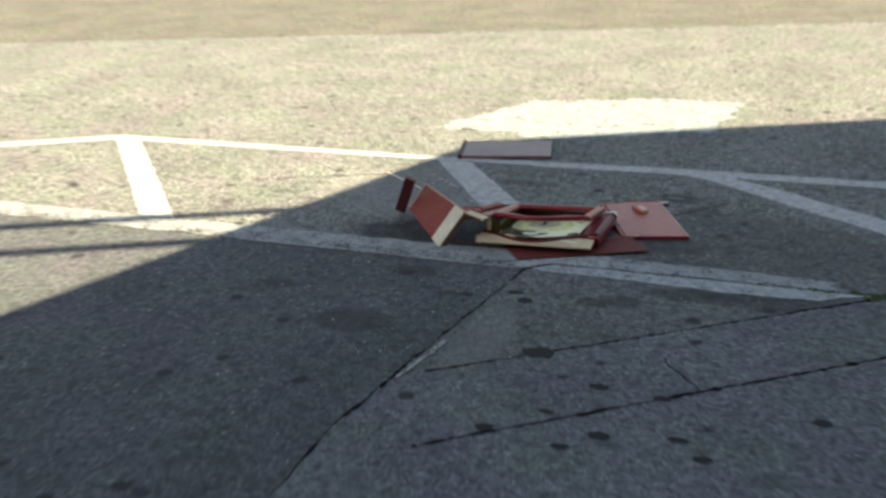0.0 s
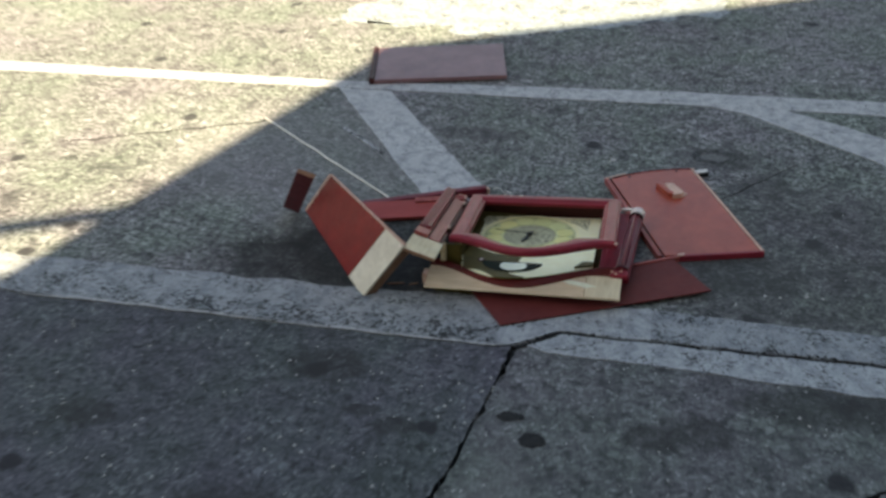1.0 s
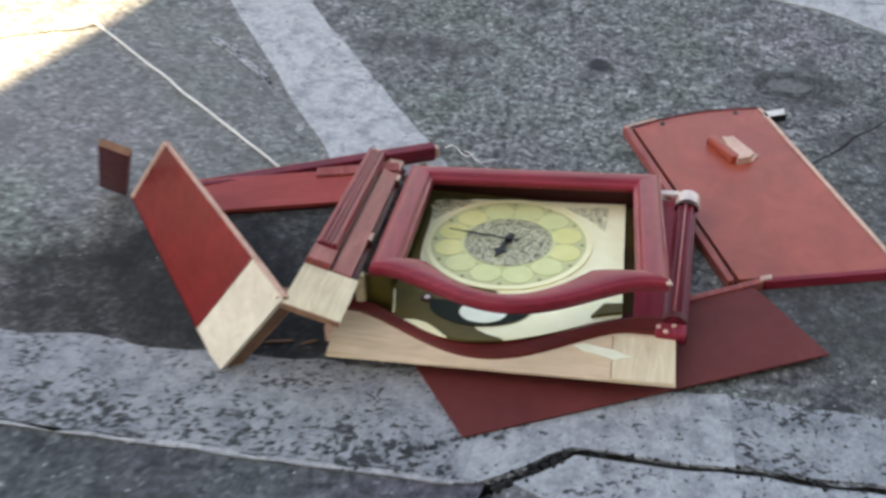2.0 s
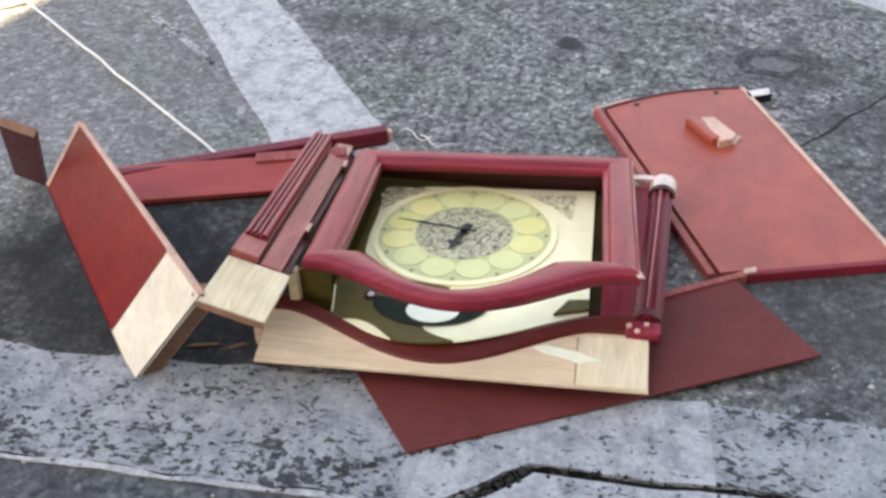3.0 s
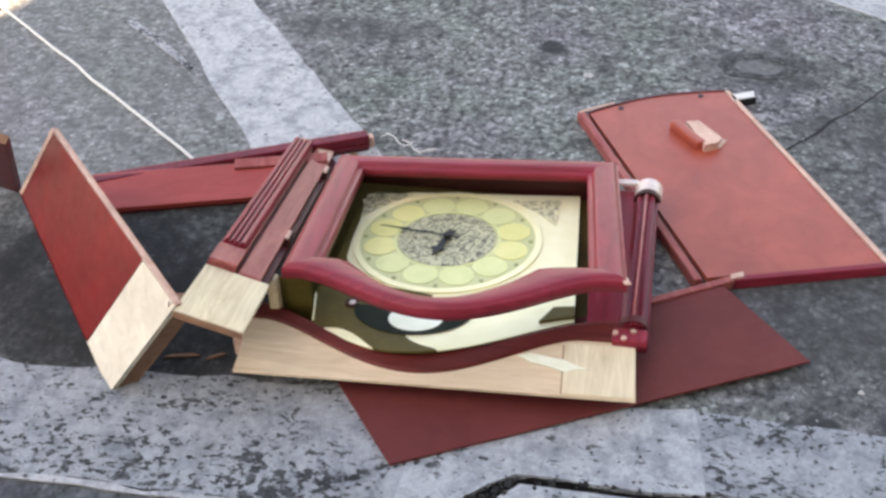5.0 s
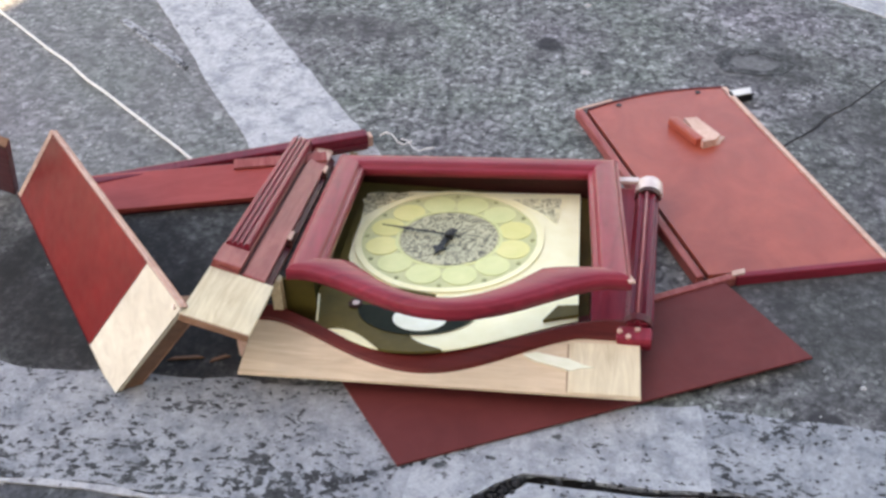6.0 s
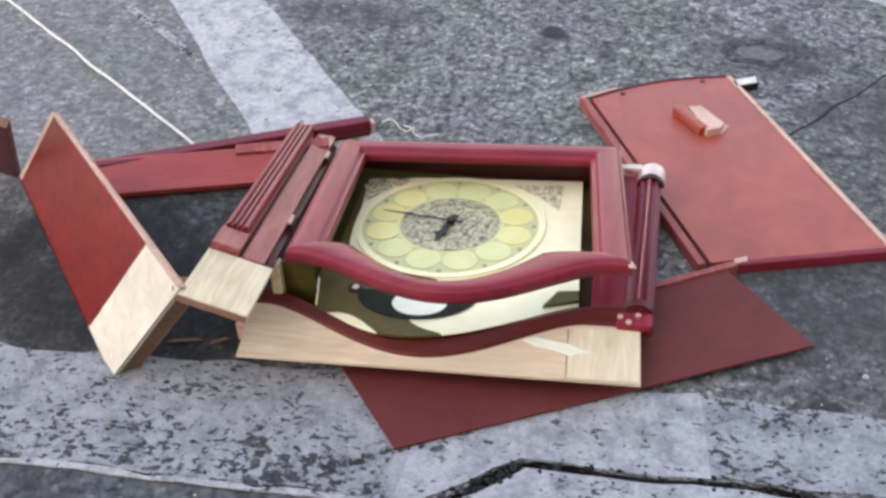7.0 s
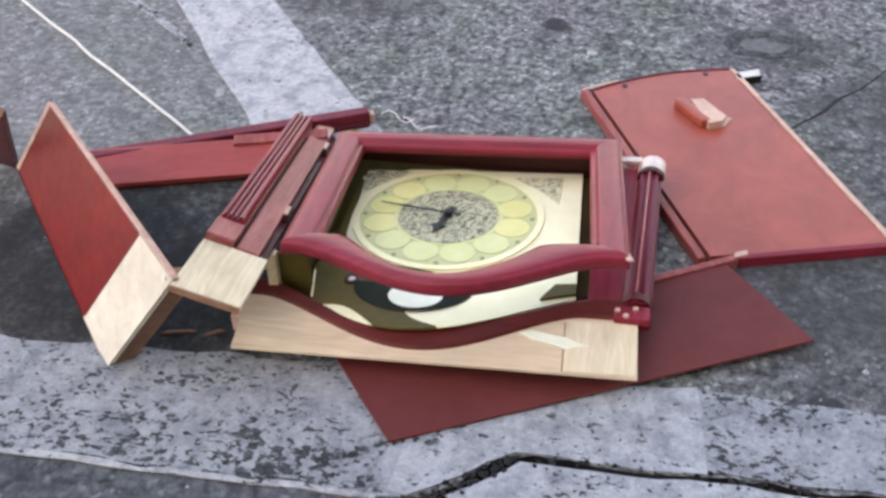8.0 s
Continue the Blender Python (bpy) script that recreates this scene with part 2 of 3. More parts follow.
MOON = plain_mat("moon_enamel", (0.72, 0.73, 0.55), (0.82, 0.82, 0.68), 60, 0.4)
CORD = plain_mat("pale_cord", (0.56, 0.55, 0.52), (0.74, 0.72, 0.68), 90, 0.8)
CHIP = plain_mat("pale_chip", (0.3, 0.3, 0.3), (0.46, 0.46, 0.45), 120, 0.8)
PLASTER = plain_mat("plaster", (0.24, 0.22, 0.2), (0.32, 0.3, 0.27), 3, 0.9)


# ---- mesh helpers ----
def link(name, bm, material, parent=None, label="", smooth=False):
    me = bpy.data.meshes.new(name)
    bmesh.ops.recalc_face_normals(bm, faces=bm.faces)
    bm.to_mesh(me)
    bm.free()
    me.materials.append(material)
    for p in me.polygons:
        p.use_smooth = smooth
    ob = new(name, me)
    if parent is not None:
        ob.parent = parent
    return tagged(ob, label)


def part(name, bm, material, parent, label="", smooth=False):
    return link(name, bm, material, parent, label, smooth)


def thing(name, m, label, category, group=""):
    ob = new(name)
    ob.empty_display_size = 0.05
    ob.matrix_world = m
    return tagged(ob, label, category, group)


def axes(c, ax, ay):
    """A pose from its origin and two directions of its plane."""
    x = Vector(ax).normalized()
    z = x.cross(Vector(ay)).normalized()
    y = z.cross(x)
    m = Matrix((x, y, z)).transposed().to_4x4()
    m.translation = c
    return m


def box(sx, sy, sz, at=(0, 0, 0), bev=0.0015, shear=0.0, taper=0.0):
    """A board centred on at, its edges eased."""
    bm = bmesh.new()
    bmesh.ops.create_cube(bm, size=1)
    for v in bm.verts:
        f = 1 - taper * (v.co.y + 0.5)
        x = v.co.x * sx * f + shear * v.co.y * sy
        v.co = Vector((x + at[0], v.co.y * sy + at[1], v.co.z * sz + at[2]))
    if bev:
        bmesh.ops.bevel(bm, geom=bm.edges[:], offset=bev, segments=2, profile=0.6, affect="EDGES")
    return bm


def merge(*bms):
    out = bms[0]
    for b in bms[1:]:
        me = bpy.data.meshes.new("tmp")
        b.to_mesh(me)
        b.free()
        out.from_mesh(me)
        bpy.data.meshes.remove(me)
    return out


def sweep(stations, profile, closed_ends=True):
    """A moulding: each station is (inner point, outer point); profile is (share across, height)."""
    bm = bmesh.new()
    rows = []
    for a, b in stations:
        rows.append([bm.verts.new((a[0] + (b[0] - a[0]) * u, a[1] + (b[1] - a[1]) * u, z)) for u, z in profile])
    k = len(profile)
    for r, q in zip(rows, rows[1:]):
        for i in range(k):
            j = (i + 1) % k
            bm.faces.new((r[i], r[j], q[j], q[i]))
    for r in (rows[0], rows[-1][::-1]):
        bm.faces.new([bm.verts.new(v.co) for v in r])
    return bm


def prism(points, z0, z1):
    """An outline, given thickness."""
    bm = bmesh.new()
    f = bm.faces.new([bm.verts.new((x, y, z1)) for x, y in points])
    r = bmesh.ops.extrude_face_region(bm, geom=[f])
    for v in [e for e in r["geom"] if isinstance(e, bmesh.types.BMVert)]:
        v.co.z = z0
    return bm


def disc(cx, cy, rx, ry, z0, z1, n=40, inner=0.0):
    bm = bmesh.new()
    ring = lambda k, z: [bm.verts.new((cx + k * rx * math.cos(2 * math.pi * i / n), cy + k * ry * math.sin(2 * math.pi * i / n), z)) for i in range(n)]
    if inner:
        a, b, c, d = ring(1, z0), ring(1, z1), ring(inner, z1), ring(inner, z0)
        loops = [(a, b), (b, c), (c, d), (d, a)]
    else:
        a, b = ring(1, z0), ring(1, z1)
        loops = [(a, b)]
        bm.faces.new(b)
        bm.faces.new(a[::-1])
    for p, q in loops:
        for i in range(n):
            j = (i + 1) % n
            bm.faces.new((p[i], p[j], q[j], q[i]))
    return bm


def tube(points, r, n=8):
    bm = bmesh.new()
    rows = []
    pts = [Vector(p) for p in points]
    for i, p in enumerate(pts):
        d = (pts[min(i + 1, len(pts) - 1)] - pts[max(i - 1, 0)]).normalized()
        s = d.cross(Vector((0, 0, 1)))
        s = s.normalized() if s.length > 1e-4 else Vector((1, 0, 0))
        u = s.cross(d)
        rows.append([bm.verts.new(p + r * (s * math.cos(2 * math.pi * k / n) + u * math.sin(2 * math.pi * k / n))) for k in range(n)])
    for a, b in zip(rows, rows[1:]):
        for k in range(n):
            bm.faces.new((a[k], a[(k + 1) % n], b[(k + 1) % n], b[k]))
    bm.faces.new(rows[0][::-1])
    bm.faces.new(rows[-1])
    return bm


def fluted(length, r, n=9, depth=0.22):
    """A half-round column with flutes, along y from 0."""
    bm = bmesh.new()
    steps = n * 6
    prof = []
    for i in range(steps + 1):
        a = math.pi * i / steps
        k = r * (1 - depth * (0.5 - 0.5 * math.cos(2 * math.pi * n * i / steps)) ** 1.5)
        prof.append((-k * math.cos(a), k * math.sin(a)))
    rows = [[bm.verts.new((x, y, z)) for x, z in prof] for y in (0, length)]
    a, b = rows
    for i in range(steps):
        bm.faces.new((a[i], a[i + 1], b[i + 1], b[i]))
    bm.faces.new((a[0], b[0], b[-1], a[-1]))
    bm.faces.new(a)
    bm.faces.new(b[::-1])
    return bm


def bell(s, lo=0.08, hi=0.92, p=0.85):
    """The swan curve of the hood: 0 at the shoulders, 1 in the middle."""
    u = min(1, max(0, (s - lo) / (hi - lo)))
    return (0.5 - 0.5 * math.cos(2 * math.pi * u)) ** p


def swan(s, lo, mid, hi, p):
    """The same curve with its lowest point off the middle."""
    u = 0.5 * (s - lo) / (mid - lo) if s < mid else 0.5 + 0.5 * (s - mid) / (hi - mid)
    return (0.5 - 0.5 * math.cos(2 * math.pi * min(1, max(0, u)))) ** p


# ---- ground ----
def rough_line(pts, step=0.02, amp=0.007, far=3.0):
    out = []
    for a, b in zip(pts, pts[1:]):
        a, b = Vector((*a, 0)), Vector((*b, 0))
        near = min(a.length, b.length) < far
        k = max(1, int((b - a).length / step)) if near else 1
        k = min(k, 400)
        for i in range(k):
            p = a.lerp(b, i / k)
            if near:
                w = Vector((noise.noise(p * 9), noise.noise(p * 9 + Vector((7, 3, 1))), 0)) * amp
                w += Vector((noise.noise(p * 40), noise.noise(p * 40 + Vector((2, 5, 1))), 0)) * amp * 0.55
                w += Vector((noise.noise(p * 110), noise.noise(p * 110 + Vector((4, 1, 6))), 0)) * amp * 0.4
                p = p + w
            out.append(p)
    return out


def slab(name, pts, material, gap, label):
    """A bay of the pavement; its edges are drawn back from the joint."""
    ring = rough_line(pts + pts[:1])
    area = sum(a.x * b.y - b.x * a.y for a, b in zip(ring, ring[1:] + ring[:1]))
    if area < 0:
        ring.reverse()
    n = len(ring)
    out = []
    for i, p in enumerate(ring):
        d = (ring[(i + 1) % n] - ring[i - 1]).normalized()
        q = p + Vector((-d.y, d.x, 0)) * gap * (0.25 + 2.4 * abs(noise.noise(p * 26)))
        out.append((q.x, q.y))
    ob = link(name, prism(out, -0.06, 0.0), material, None, label)
    ob.data.materials.append(SOIL)
    for f in ob.data.polygons:
        if abs(f.normal.z) < 0.5:
            f.material_index = 1
    return tagged(ob, kind="structure", category="pavement")


g = bmesh.new()
bmesh.ops.create_grid(g, x_segments=8, y_segments=8, size=600)
ground = link("ground", g, SOIL)
ground.location.z = -0.045
tagged(ground, "dusty dark ground reaching the horizon", "ground", kind="structure")

J0, J1, J2 = (-30, -0.075), (0.052, -0.07), (0.154, 0.003)
CR = [(0.052, -0.07), (0.03, -0.21), (0.0, -0.39), (-0.035, -0.6), (-0.1, -1.02)]
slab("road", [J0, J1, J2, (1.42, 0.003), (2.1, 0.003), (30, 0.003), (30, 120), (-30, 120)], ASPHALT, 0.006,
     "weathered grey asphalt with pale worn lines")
slab("pavement_1", [(-30, -0.06), (0.04, -0.055)] + CR[1:] + [(-0.16, -1.45), (-0.3, -30), (-30, -30)], SLAB, 0.005, "dark stained concrete bay with gum spots").location.z = -0.0015
slab("pavement_2", CR[::-1] + [J2, (1.42, 0.003), (-0.037, -1.05)], SLAB_MID, 0.007, "dark three-cornered concrete bay beside a crack")
slab("pavement_3", [(-0.037, -1.05), (1.42, 0.003), (2.1, 0.003), (0.084, -1.5)], SLAB_PALE, 0.009, "slanting strip of dark concrete between two joints")
slab("pavement_4", [(-0.1, -1.02), (-0.037, -1.05), (0.084, -1.5), (2.1, 0.003), (30, 0.003), (30, -30), (-0.3, -30), (-0.16, -1.45)], SLAB_PALE, 0.009,
     "grey concrete bay speckled with black spots")

tagged(link("pavement_5", prism([(-0.068, -1.04), (-0.006, -1.04), (0.115, -1.5), (0.053, -1.5)], -0.03, 0.0012), SLAB_PALE), "filled joint of grey mortar", "pavement", kind="structure")


def marking(name, pts, material, label, ragged=0.006, top=0.0035):
    ring = rough_line(pts + pts[:1], 0.03, ragged, 4)
    ob = link(name, prism([(p.x, p.y) for p in ring], 0.0005, top), material, None, label)
    return tagged(ob, kind="structure", category="road marking")


marking("road_marking_1", [(-8, -0.06), (0.028, -0.066), (0.034, 0.0), (0.03, 0.06), (0.036, 0.125), (-0.5, 0.105), (-8, 0.09)], PAINT_WORN, "broad worn white line with flaked edges", 0.013)
marking("road_marking_2", [(0.012, -0.06), (0.032, -0.064), (0.15, 0.009), (0.364, 0.009), (0.366, 0.07), (0.362, 0.138), (0.02, 0.12), (0.016, 0.0)], PAINT_RIGHT, "broad white line, smoother beside the crack", 0.006, 0.0042)
marking("road_marking_12", [(0.356, 0.011), (1.32, 0.009), (1.22, 0.06), (1.26, 0.1), (0.9, 0.122), (0.356, 0.135), (0.356, 0.07)], PAINT_WORN, "broad white line with many dark flakes", 0.007, 0.0028)
marking("road_marking_11", [(0.13, -0.082), (0.44, -0.09), (0.88, -0.113), (1.2, -0.1), (1.26, -0.05), (1.38, -0.004), (0.16, -0.004), (0.075, -0.06)], PAINT_RIGHT, "narrow worn white line beside a crack")
marking("road_marking_3", [(-6, -0.25), (-3.02, 1.37), (-0.9, 1.385), (0.59, 1.405), (8, 1.47), (8, 1.56), (0.37, 1.515), (-0.9, 1.45), (-3.08, 1.46), (-6.1, -0.15)], PAINT, "thin white line across the asphalt")
marking("road_marking_4", [(-0.875, 1.38), (-0.672, 1.38), (-0.125, 0.62), (-0.315, 0.56)], PAINT, "broad slanting white line, worn and grey")
marking("road_marking_5", [(0.5, 1.4), (0.6, 1.365), (0.824, 1.2), (1.02, 1.035), (1.16, 0.93), (2.4, 0.0), (2.4, 0.2), (1.18, 1.11), (1.03, 1.235), (0.86, 1.34), (0.74, 1.41)], PAINT, "slanting white line branching off")
marking("road_marking_6", [(-3.05, 1.36), (-2.86, 1.36), (-1.75, 0.09), (-1.95, 0.09)], PAINT, "slanting white line in full sun")
marking("road_marking_7", [(-1.15, 2.1), (-0.8, 2.9), (0.1, 3.2), (0.65, 3.15), (0.55, 2.4), (-0.3, 2.0)], WHITEWASH, "large bright white painted patch", 0.07)

marking("road_marking_8", [(-1.3, -0.072), (-0.6, -0.074), (0.0, -0.076), (0.0, -0.069), (-0.6, -0.066), (-1.3, -0.064)], PAINT, "thin pale line along the joint")
marking("road_marking_9", [(-0.750, 1.060), (-0.670, 0.998), (-0.555, 0.884), (-0.561, 0.874), (-0.682, 0.982), (-0.760, 1.046)], STREAK, "thin faint white streak, almost worn away", 0.002)
marking("road_marking_10", [(-0.045, -0.8), (-0.075, -1.0), (-0.1, -1.12), (-0.088, -1.12), (-0.058, -1.0), (-0.022, -0.8)], STREAK, "pale scuffed concrete beside the crack", 0.006)
marking("road_beyond", [(30, 15.6), (-0.25, 6.45), (-30, -2.5), (-30, 110), (30, 110)], FAR_GROUND, "dusty grey road surface further off")

# ---- building behind, which shades the place ----
E2 = Vector((0.902, 0.431, 0))
REACH = 9.5
TALL = REACH * math.tan(SUN_ELEV)
corner = Vector((-0.79, 1.83, 0)) - SUN_DIR * REACH
back = Vector((E2.y, -E2.x, 0))
fp = [corner, corner + E2 * 30, corner + E2 * 30 + back * 9, corner + back * 9]
building = link("building", prism([(p.x, p.y) for p in fp], -0.03, TALL), PLASTER)
tagged(building, "plain plastered building beside the street", "building", kind="structure")
for i, p in enumerate(((-1.24, 0.345), (-1.48, -0.13))):
    p = Vector((*p, 0))
    run = (p - corner).dot(SUN_DIR)
    top = corner + Vector((0, 0, run * math.tan(SUN_ELEV)))
    wire = link("overhead_cable", tube([top + E2 * 0.3, top - E2 * 2, top - E2 * 14 + Vector((0, 0, 0.1))], 0.042), INK)
    tagged(wire, "black overhead cable fixed to the building", "cable", "overhead cables")

# ---- hardboard sheet on the ground ----
sheet = thing("hardboard_sheet", axes((0.0, 0.0, 0.004), (0.508, 0.233, 0.006), (-0.2, 0.9, 0)), "thin dark red hardboard sheet flat on the ground", "board")
bm = box(0.559, 0.165, 0.004, (0.2795, 0.0825, 0.003), 0.001, shear=-0.22)
for v in bm.verts:
    v.co.x -= 0.22 * 0.0825
part("sheet", bm, HARDBOARD, sheet)

# ---- far board ----
fb = thing("loose_board", axes((-0.541, 1.649, 0.004), (0.975, 0.224, 0), (-0.224, 0.975, 0)), "flat purplish-brown board lying alone on the asphalt", "board")
part("panel", box(0.504, 0.333, 0.018, (0, 0, 0.009), 0.003), PURPLE, fb)
part("edge_strip", box(0.02, 0.333, 0.024, (-0.262, 0, 0.012), 0.002), DARKWOOD, fb)

# ---- clock hood ----
hood = thing("clock_hood", pose(0, 0, 0.0), "broken mahogany clock hood lying face up, pine showing", "clock")


def local(ob, c, ax, ay):
    ob.matrix_local = axes(c, ax, ay)
    return ob


# front board: bare pine along its edge, red trim round the swan-curved opening
FW = 0.504
N = 48
fx = lambda s: -FW / 2 + FW * s
raw_curve = lambda s: 0.087 - 0.070 * bell(s, 0.04, 0.86, 0.75)
open_curve = lambda s: 0.110 + 0.008 * s - 0.0705 * swan(s, 0.03, 0.41, 0.92, 0.75)
pts = [(fx(i / N), 0.0) for i in range(N + 1)] + [(fx(s), raw_curve(s) + 0.004) for s in [1 - i / N for i in range(N + 1)]]
fb_m = ((0.031, 0.102, 0.040), (1.0, 0.013, 0.023), (-0.015, 0.993, 0.118))
front = local(part("front_board", prism(pts, -0.0045, 0), PINE, hood, "bare pine board with torn glue marks"), *fb_m)
st = [((fx(s), open_curve(s)), (fx(s), raw_curve(s))) for s in [i / N for i in range(N + 1)]]
local(part("arch_trim", sweep(st, [(0, -0.016), (0, 0.0055), (0.12, 0.0065), (0.85, 0.004), (1, 0.001), (1, -0.007)]), TRIM, hood, "brown-red curved trim"), *fb_m)
torn = [(0.106, 0.055), (0.122, 0.06), (0.138, 0.057), (0.15, 0.0545), (0.163, 0.053), (0.18, 0.045), (0.195, 0.041), (0.178, 0.039), (0.166, 0.034), (0.152, 0.039), (0.136, 0.043), (0.122, 0.046)]
part("glue_patch", prism(torn, 0.0004, 0.0026), MOON, front, "white torn paper patch")
part("joint_line", box(0.0016, 0.074, 0.0012, (0.1622, 0.04, 0.0006), 0.0002), BATTEN, front, "thin brown glue joint")
part("pine_end", box(0.088, 0.078, 0.0016, (0.207, 0.041, 0.001), 0.0005), PINE_Y, front, "pale end block with upright grain")
local(part("side_stile", box(0.072, 0.315, 0.022, (0.0, 0.158, -0.011), 0.002), MAHOGANY, hood), (0.262, 0.204, 0.052), (1, -0.05, 0), (0.06, 1, 0.01))
col = local(part("column", fluted(0.285, 0.017, 4, 0.26), DEEP_RED, hood, "fluted red quarter column"), (0.278, 0.212, 0.056), (1, -0.06, 0.1), (0.061, 0.998, 0.0))
cap = part("capital", fluted(0.026, 0.02, 9, 0.0), STEEL, col, "pale metal capital")
cap.location = (0.002, 0.288, 0)
ring = part("collar", fluted(0.008, 0.0195, 9, 0.0), DARKWOOD, col)
ring.location = (0.001, 0.279, 0)
part("capital_plate", box(0.034, 0.012, 0.006, (-0.03, 0.312, 0.012), 0.002), STEEL, col, "pale metal plate")
part("column_base", box(0.044, 0.024, 0.012, (-0.003, -0.014, 0.004), 0.003), MAHOGANY, col, "worn red base block")
# The column's highlight line is painted on with a pale tube.
part("ridge", tube([(0.0, 0.012, 0.0165), (0.0, 0.15, 0.0168), (0.0, 0.278, 0.0165)], 0.0016, 8), WORN_GLINT, col, "column ridge with its highlight in pale pink", smooth=True)
foot = part("column_foot", fluted(0.012, 0.0195, 4, 0.0), MAROON, col, "dark turned foot ring")
foot.location.y = 0.002
for dx, dy in ((0.001, -0.009), (-0.01, -0.022), (-0.021, -0.013)):
    part("screw", disc(dx, dy, 0.0036, 0.0036, 0.0098, 0.0125, 12), PALE_EDGE, col, "small bright screw")
part("side_panel", box(0.016, 0.32, 0.04, (0.285, 0.4, 0.02), 0.002), MAHOGANY, hood)
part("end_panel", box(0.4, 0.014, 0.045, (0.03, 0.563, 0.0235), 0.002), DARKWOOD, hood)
part("inner_panel", box(0.46, 0.46, 0.003, (0.03, 0.36, 0.0025), 0.0005), OLIVE, hood, "olive inner lining")
part("inner_cheek", box(0.012, 0.33, 0.05, (-0.165, 0.4, 0.03), 0.001), OLIVE, hood, "olive inner lining")
part("inner_cheek", box(0.012, 0.36, 0.045, (0.225, 0.38, 0.03), 0.001), MAHOGANY, hood)

part("corner_board", box(0.046, 0.004, 0.085, (-0.166, 0.214, 0.055), 0.001), OLIVE, hood, "olive inner lining")
part("corner_strip", box(0.014, 0.014, 0.09, (-0.191, 0.205, 0.058), 0.002), PINE_Y, hood, "bare pine strip")
part("corner_block", box(0.03, 0.03, 0.03, (-0.224, 0.168, 0.019), 0.003), PALE_EDGE, hood, "bare pine block")

# dial
dial_low = lambda x: -0.164 - 0.0895 * swan((x + 0.255) / 0.504, 0.03, 0.41, 0.92, 0.75)
plate_pts = [(0.171, 0.157), (-0.172, 0.154), (-0.172, -0.08), (-0.1845, -0.125), (-0.177, -0.165)] + [(-0.172 + 0.343 * i / 40, dial_low(-0.172 + 0.343 * i / 40)) for i in range(41)]
dial = local(part("dial", prism(plate_pts, -0.002, 0), CREAM, hood, "cream arched dial plate, slightly skewed"), (0.029, 0.389, 0.028), (0.999, 0.021, 0.045), (-0.015, 0.992, -0.128))
HX, HY = -0.0195, 0.0145
part("chapter_ring", disc(HX, HY, 0.139, 0.139, 0.0005, 0.003, 64, 0.93), RING, dial, "raised cream ring")
part("face", disc(HX, HY, 0.1292, 0.1292, 0.0004, 0.0016, 64), FACE, dial, "yellow-green face")
part("centre", disc(HX, HY, 0.0725, 0.0725, 0.0018, 0.0026, 48), FILI, dial, "dark engraved centre")
for i in range(12):
    a = math.radians(30 * i)
    part("minute_mark", disc(HX + 0.1225 * math.cos(a), HY + 0.1225 * math.sin(a), 0.0034, 0.0034, 0.0018, 0.0026, 10), FACE_DARK, dial)
for i in range(12):
    a = math.radians(30 * i + 15)
    part("cartouche", disc(HX + 0.0985 * math.cos(a), HY + 0.0985 * math.sin(a), 0.0248, 0.0248, 0.0018, 0.0026, 24), CART_Y if i in (0, 4, 5, 6, 11) else CART, dial)
for sx, sy, cx, cy in ((-1, 1, -0.166, 0.15), (1, 1, 0.143, 0.14)):
    tri = [(cx, cy), (cx - sx * 0.075, cy - sy * 0.006), (cx - sx * 0.045, cy - sy * 0.03), (cx - sx * 0.03, cy - sy * 0.045), (cx - sx * 0.006, cy - sy * 0.075)]
    part("spandrel", prism(tri, 0.0004, 0.0016), FILI_PALE, dial, "dark engraved corner ornament")


def hand(length, width, ang):
    c, s = math.cos(ang), math.sin(ang)
    out = [(-0.02, -width), (length * 0.55, -width * 0.8), (length * 0.62, -width * 2.2), (length * 0.72, -width * 0.7), (length, 0),
           (length * 0.72, width * 0.7), (length * 0.62, width * 2.2), (length * 0.55, width * 0.8), (-0.02, width)]
    return [(HX + x * c - y * s, HY + x * s + y * c) for x, y in out]


part("minute_hand", prism(hand(0.106, 0.0016, radians(167)), 0.008, 0.0092), INK, dial, "black hand")
part("hour_hand", prism(hand(0.056, 0.0055, radians(253)), 0.0055, 0.0067), INK, dial, "black hand")
part("inner_ring", disc(HX, HY, 0.079, 0.079, 0.0018, 0.0028, 48, 0.95), CART, dial, "thin pale ring")
# Shade beside the door stile, put on the dial as an olive strip.
part("edge_shade", prism([(-0.1718, 0.13), (-0.164, 0.11), (-0.161, 0.06), (-0.162, 0.01), (-0.159, -0.04), (-0.147, -0.08), (-0.1718, -0.082)], 0.0003, 0.0012), OLIVE, dial, "olive strip for the shade along the dial edge")
part("hub", disc(HX, HY, 0.006, 0.006, 0.002, 0.0115, 16), INK, dial)
def eased(points, rounds=2):
    """An open outline with its corners cut, keeping its ends."""
    for _ in range(rounds):
        cuts = [points[0]]
        for (ax, ay), (bx, by) in zip(points, points[1:]):
            cuts += [(ax * 0.75 + bx * 0.25, ay * 0.75 + by * 0.25), (ax * 0.25 + bx * 0.75, ay * 0.25 + by * 0.75)]
        points = cuts + [points[-1]]
    return points


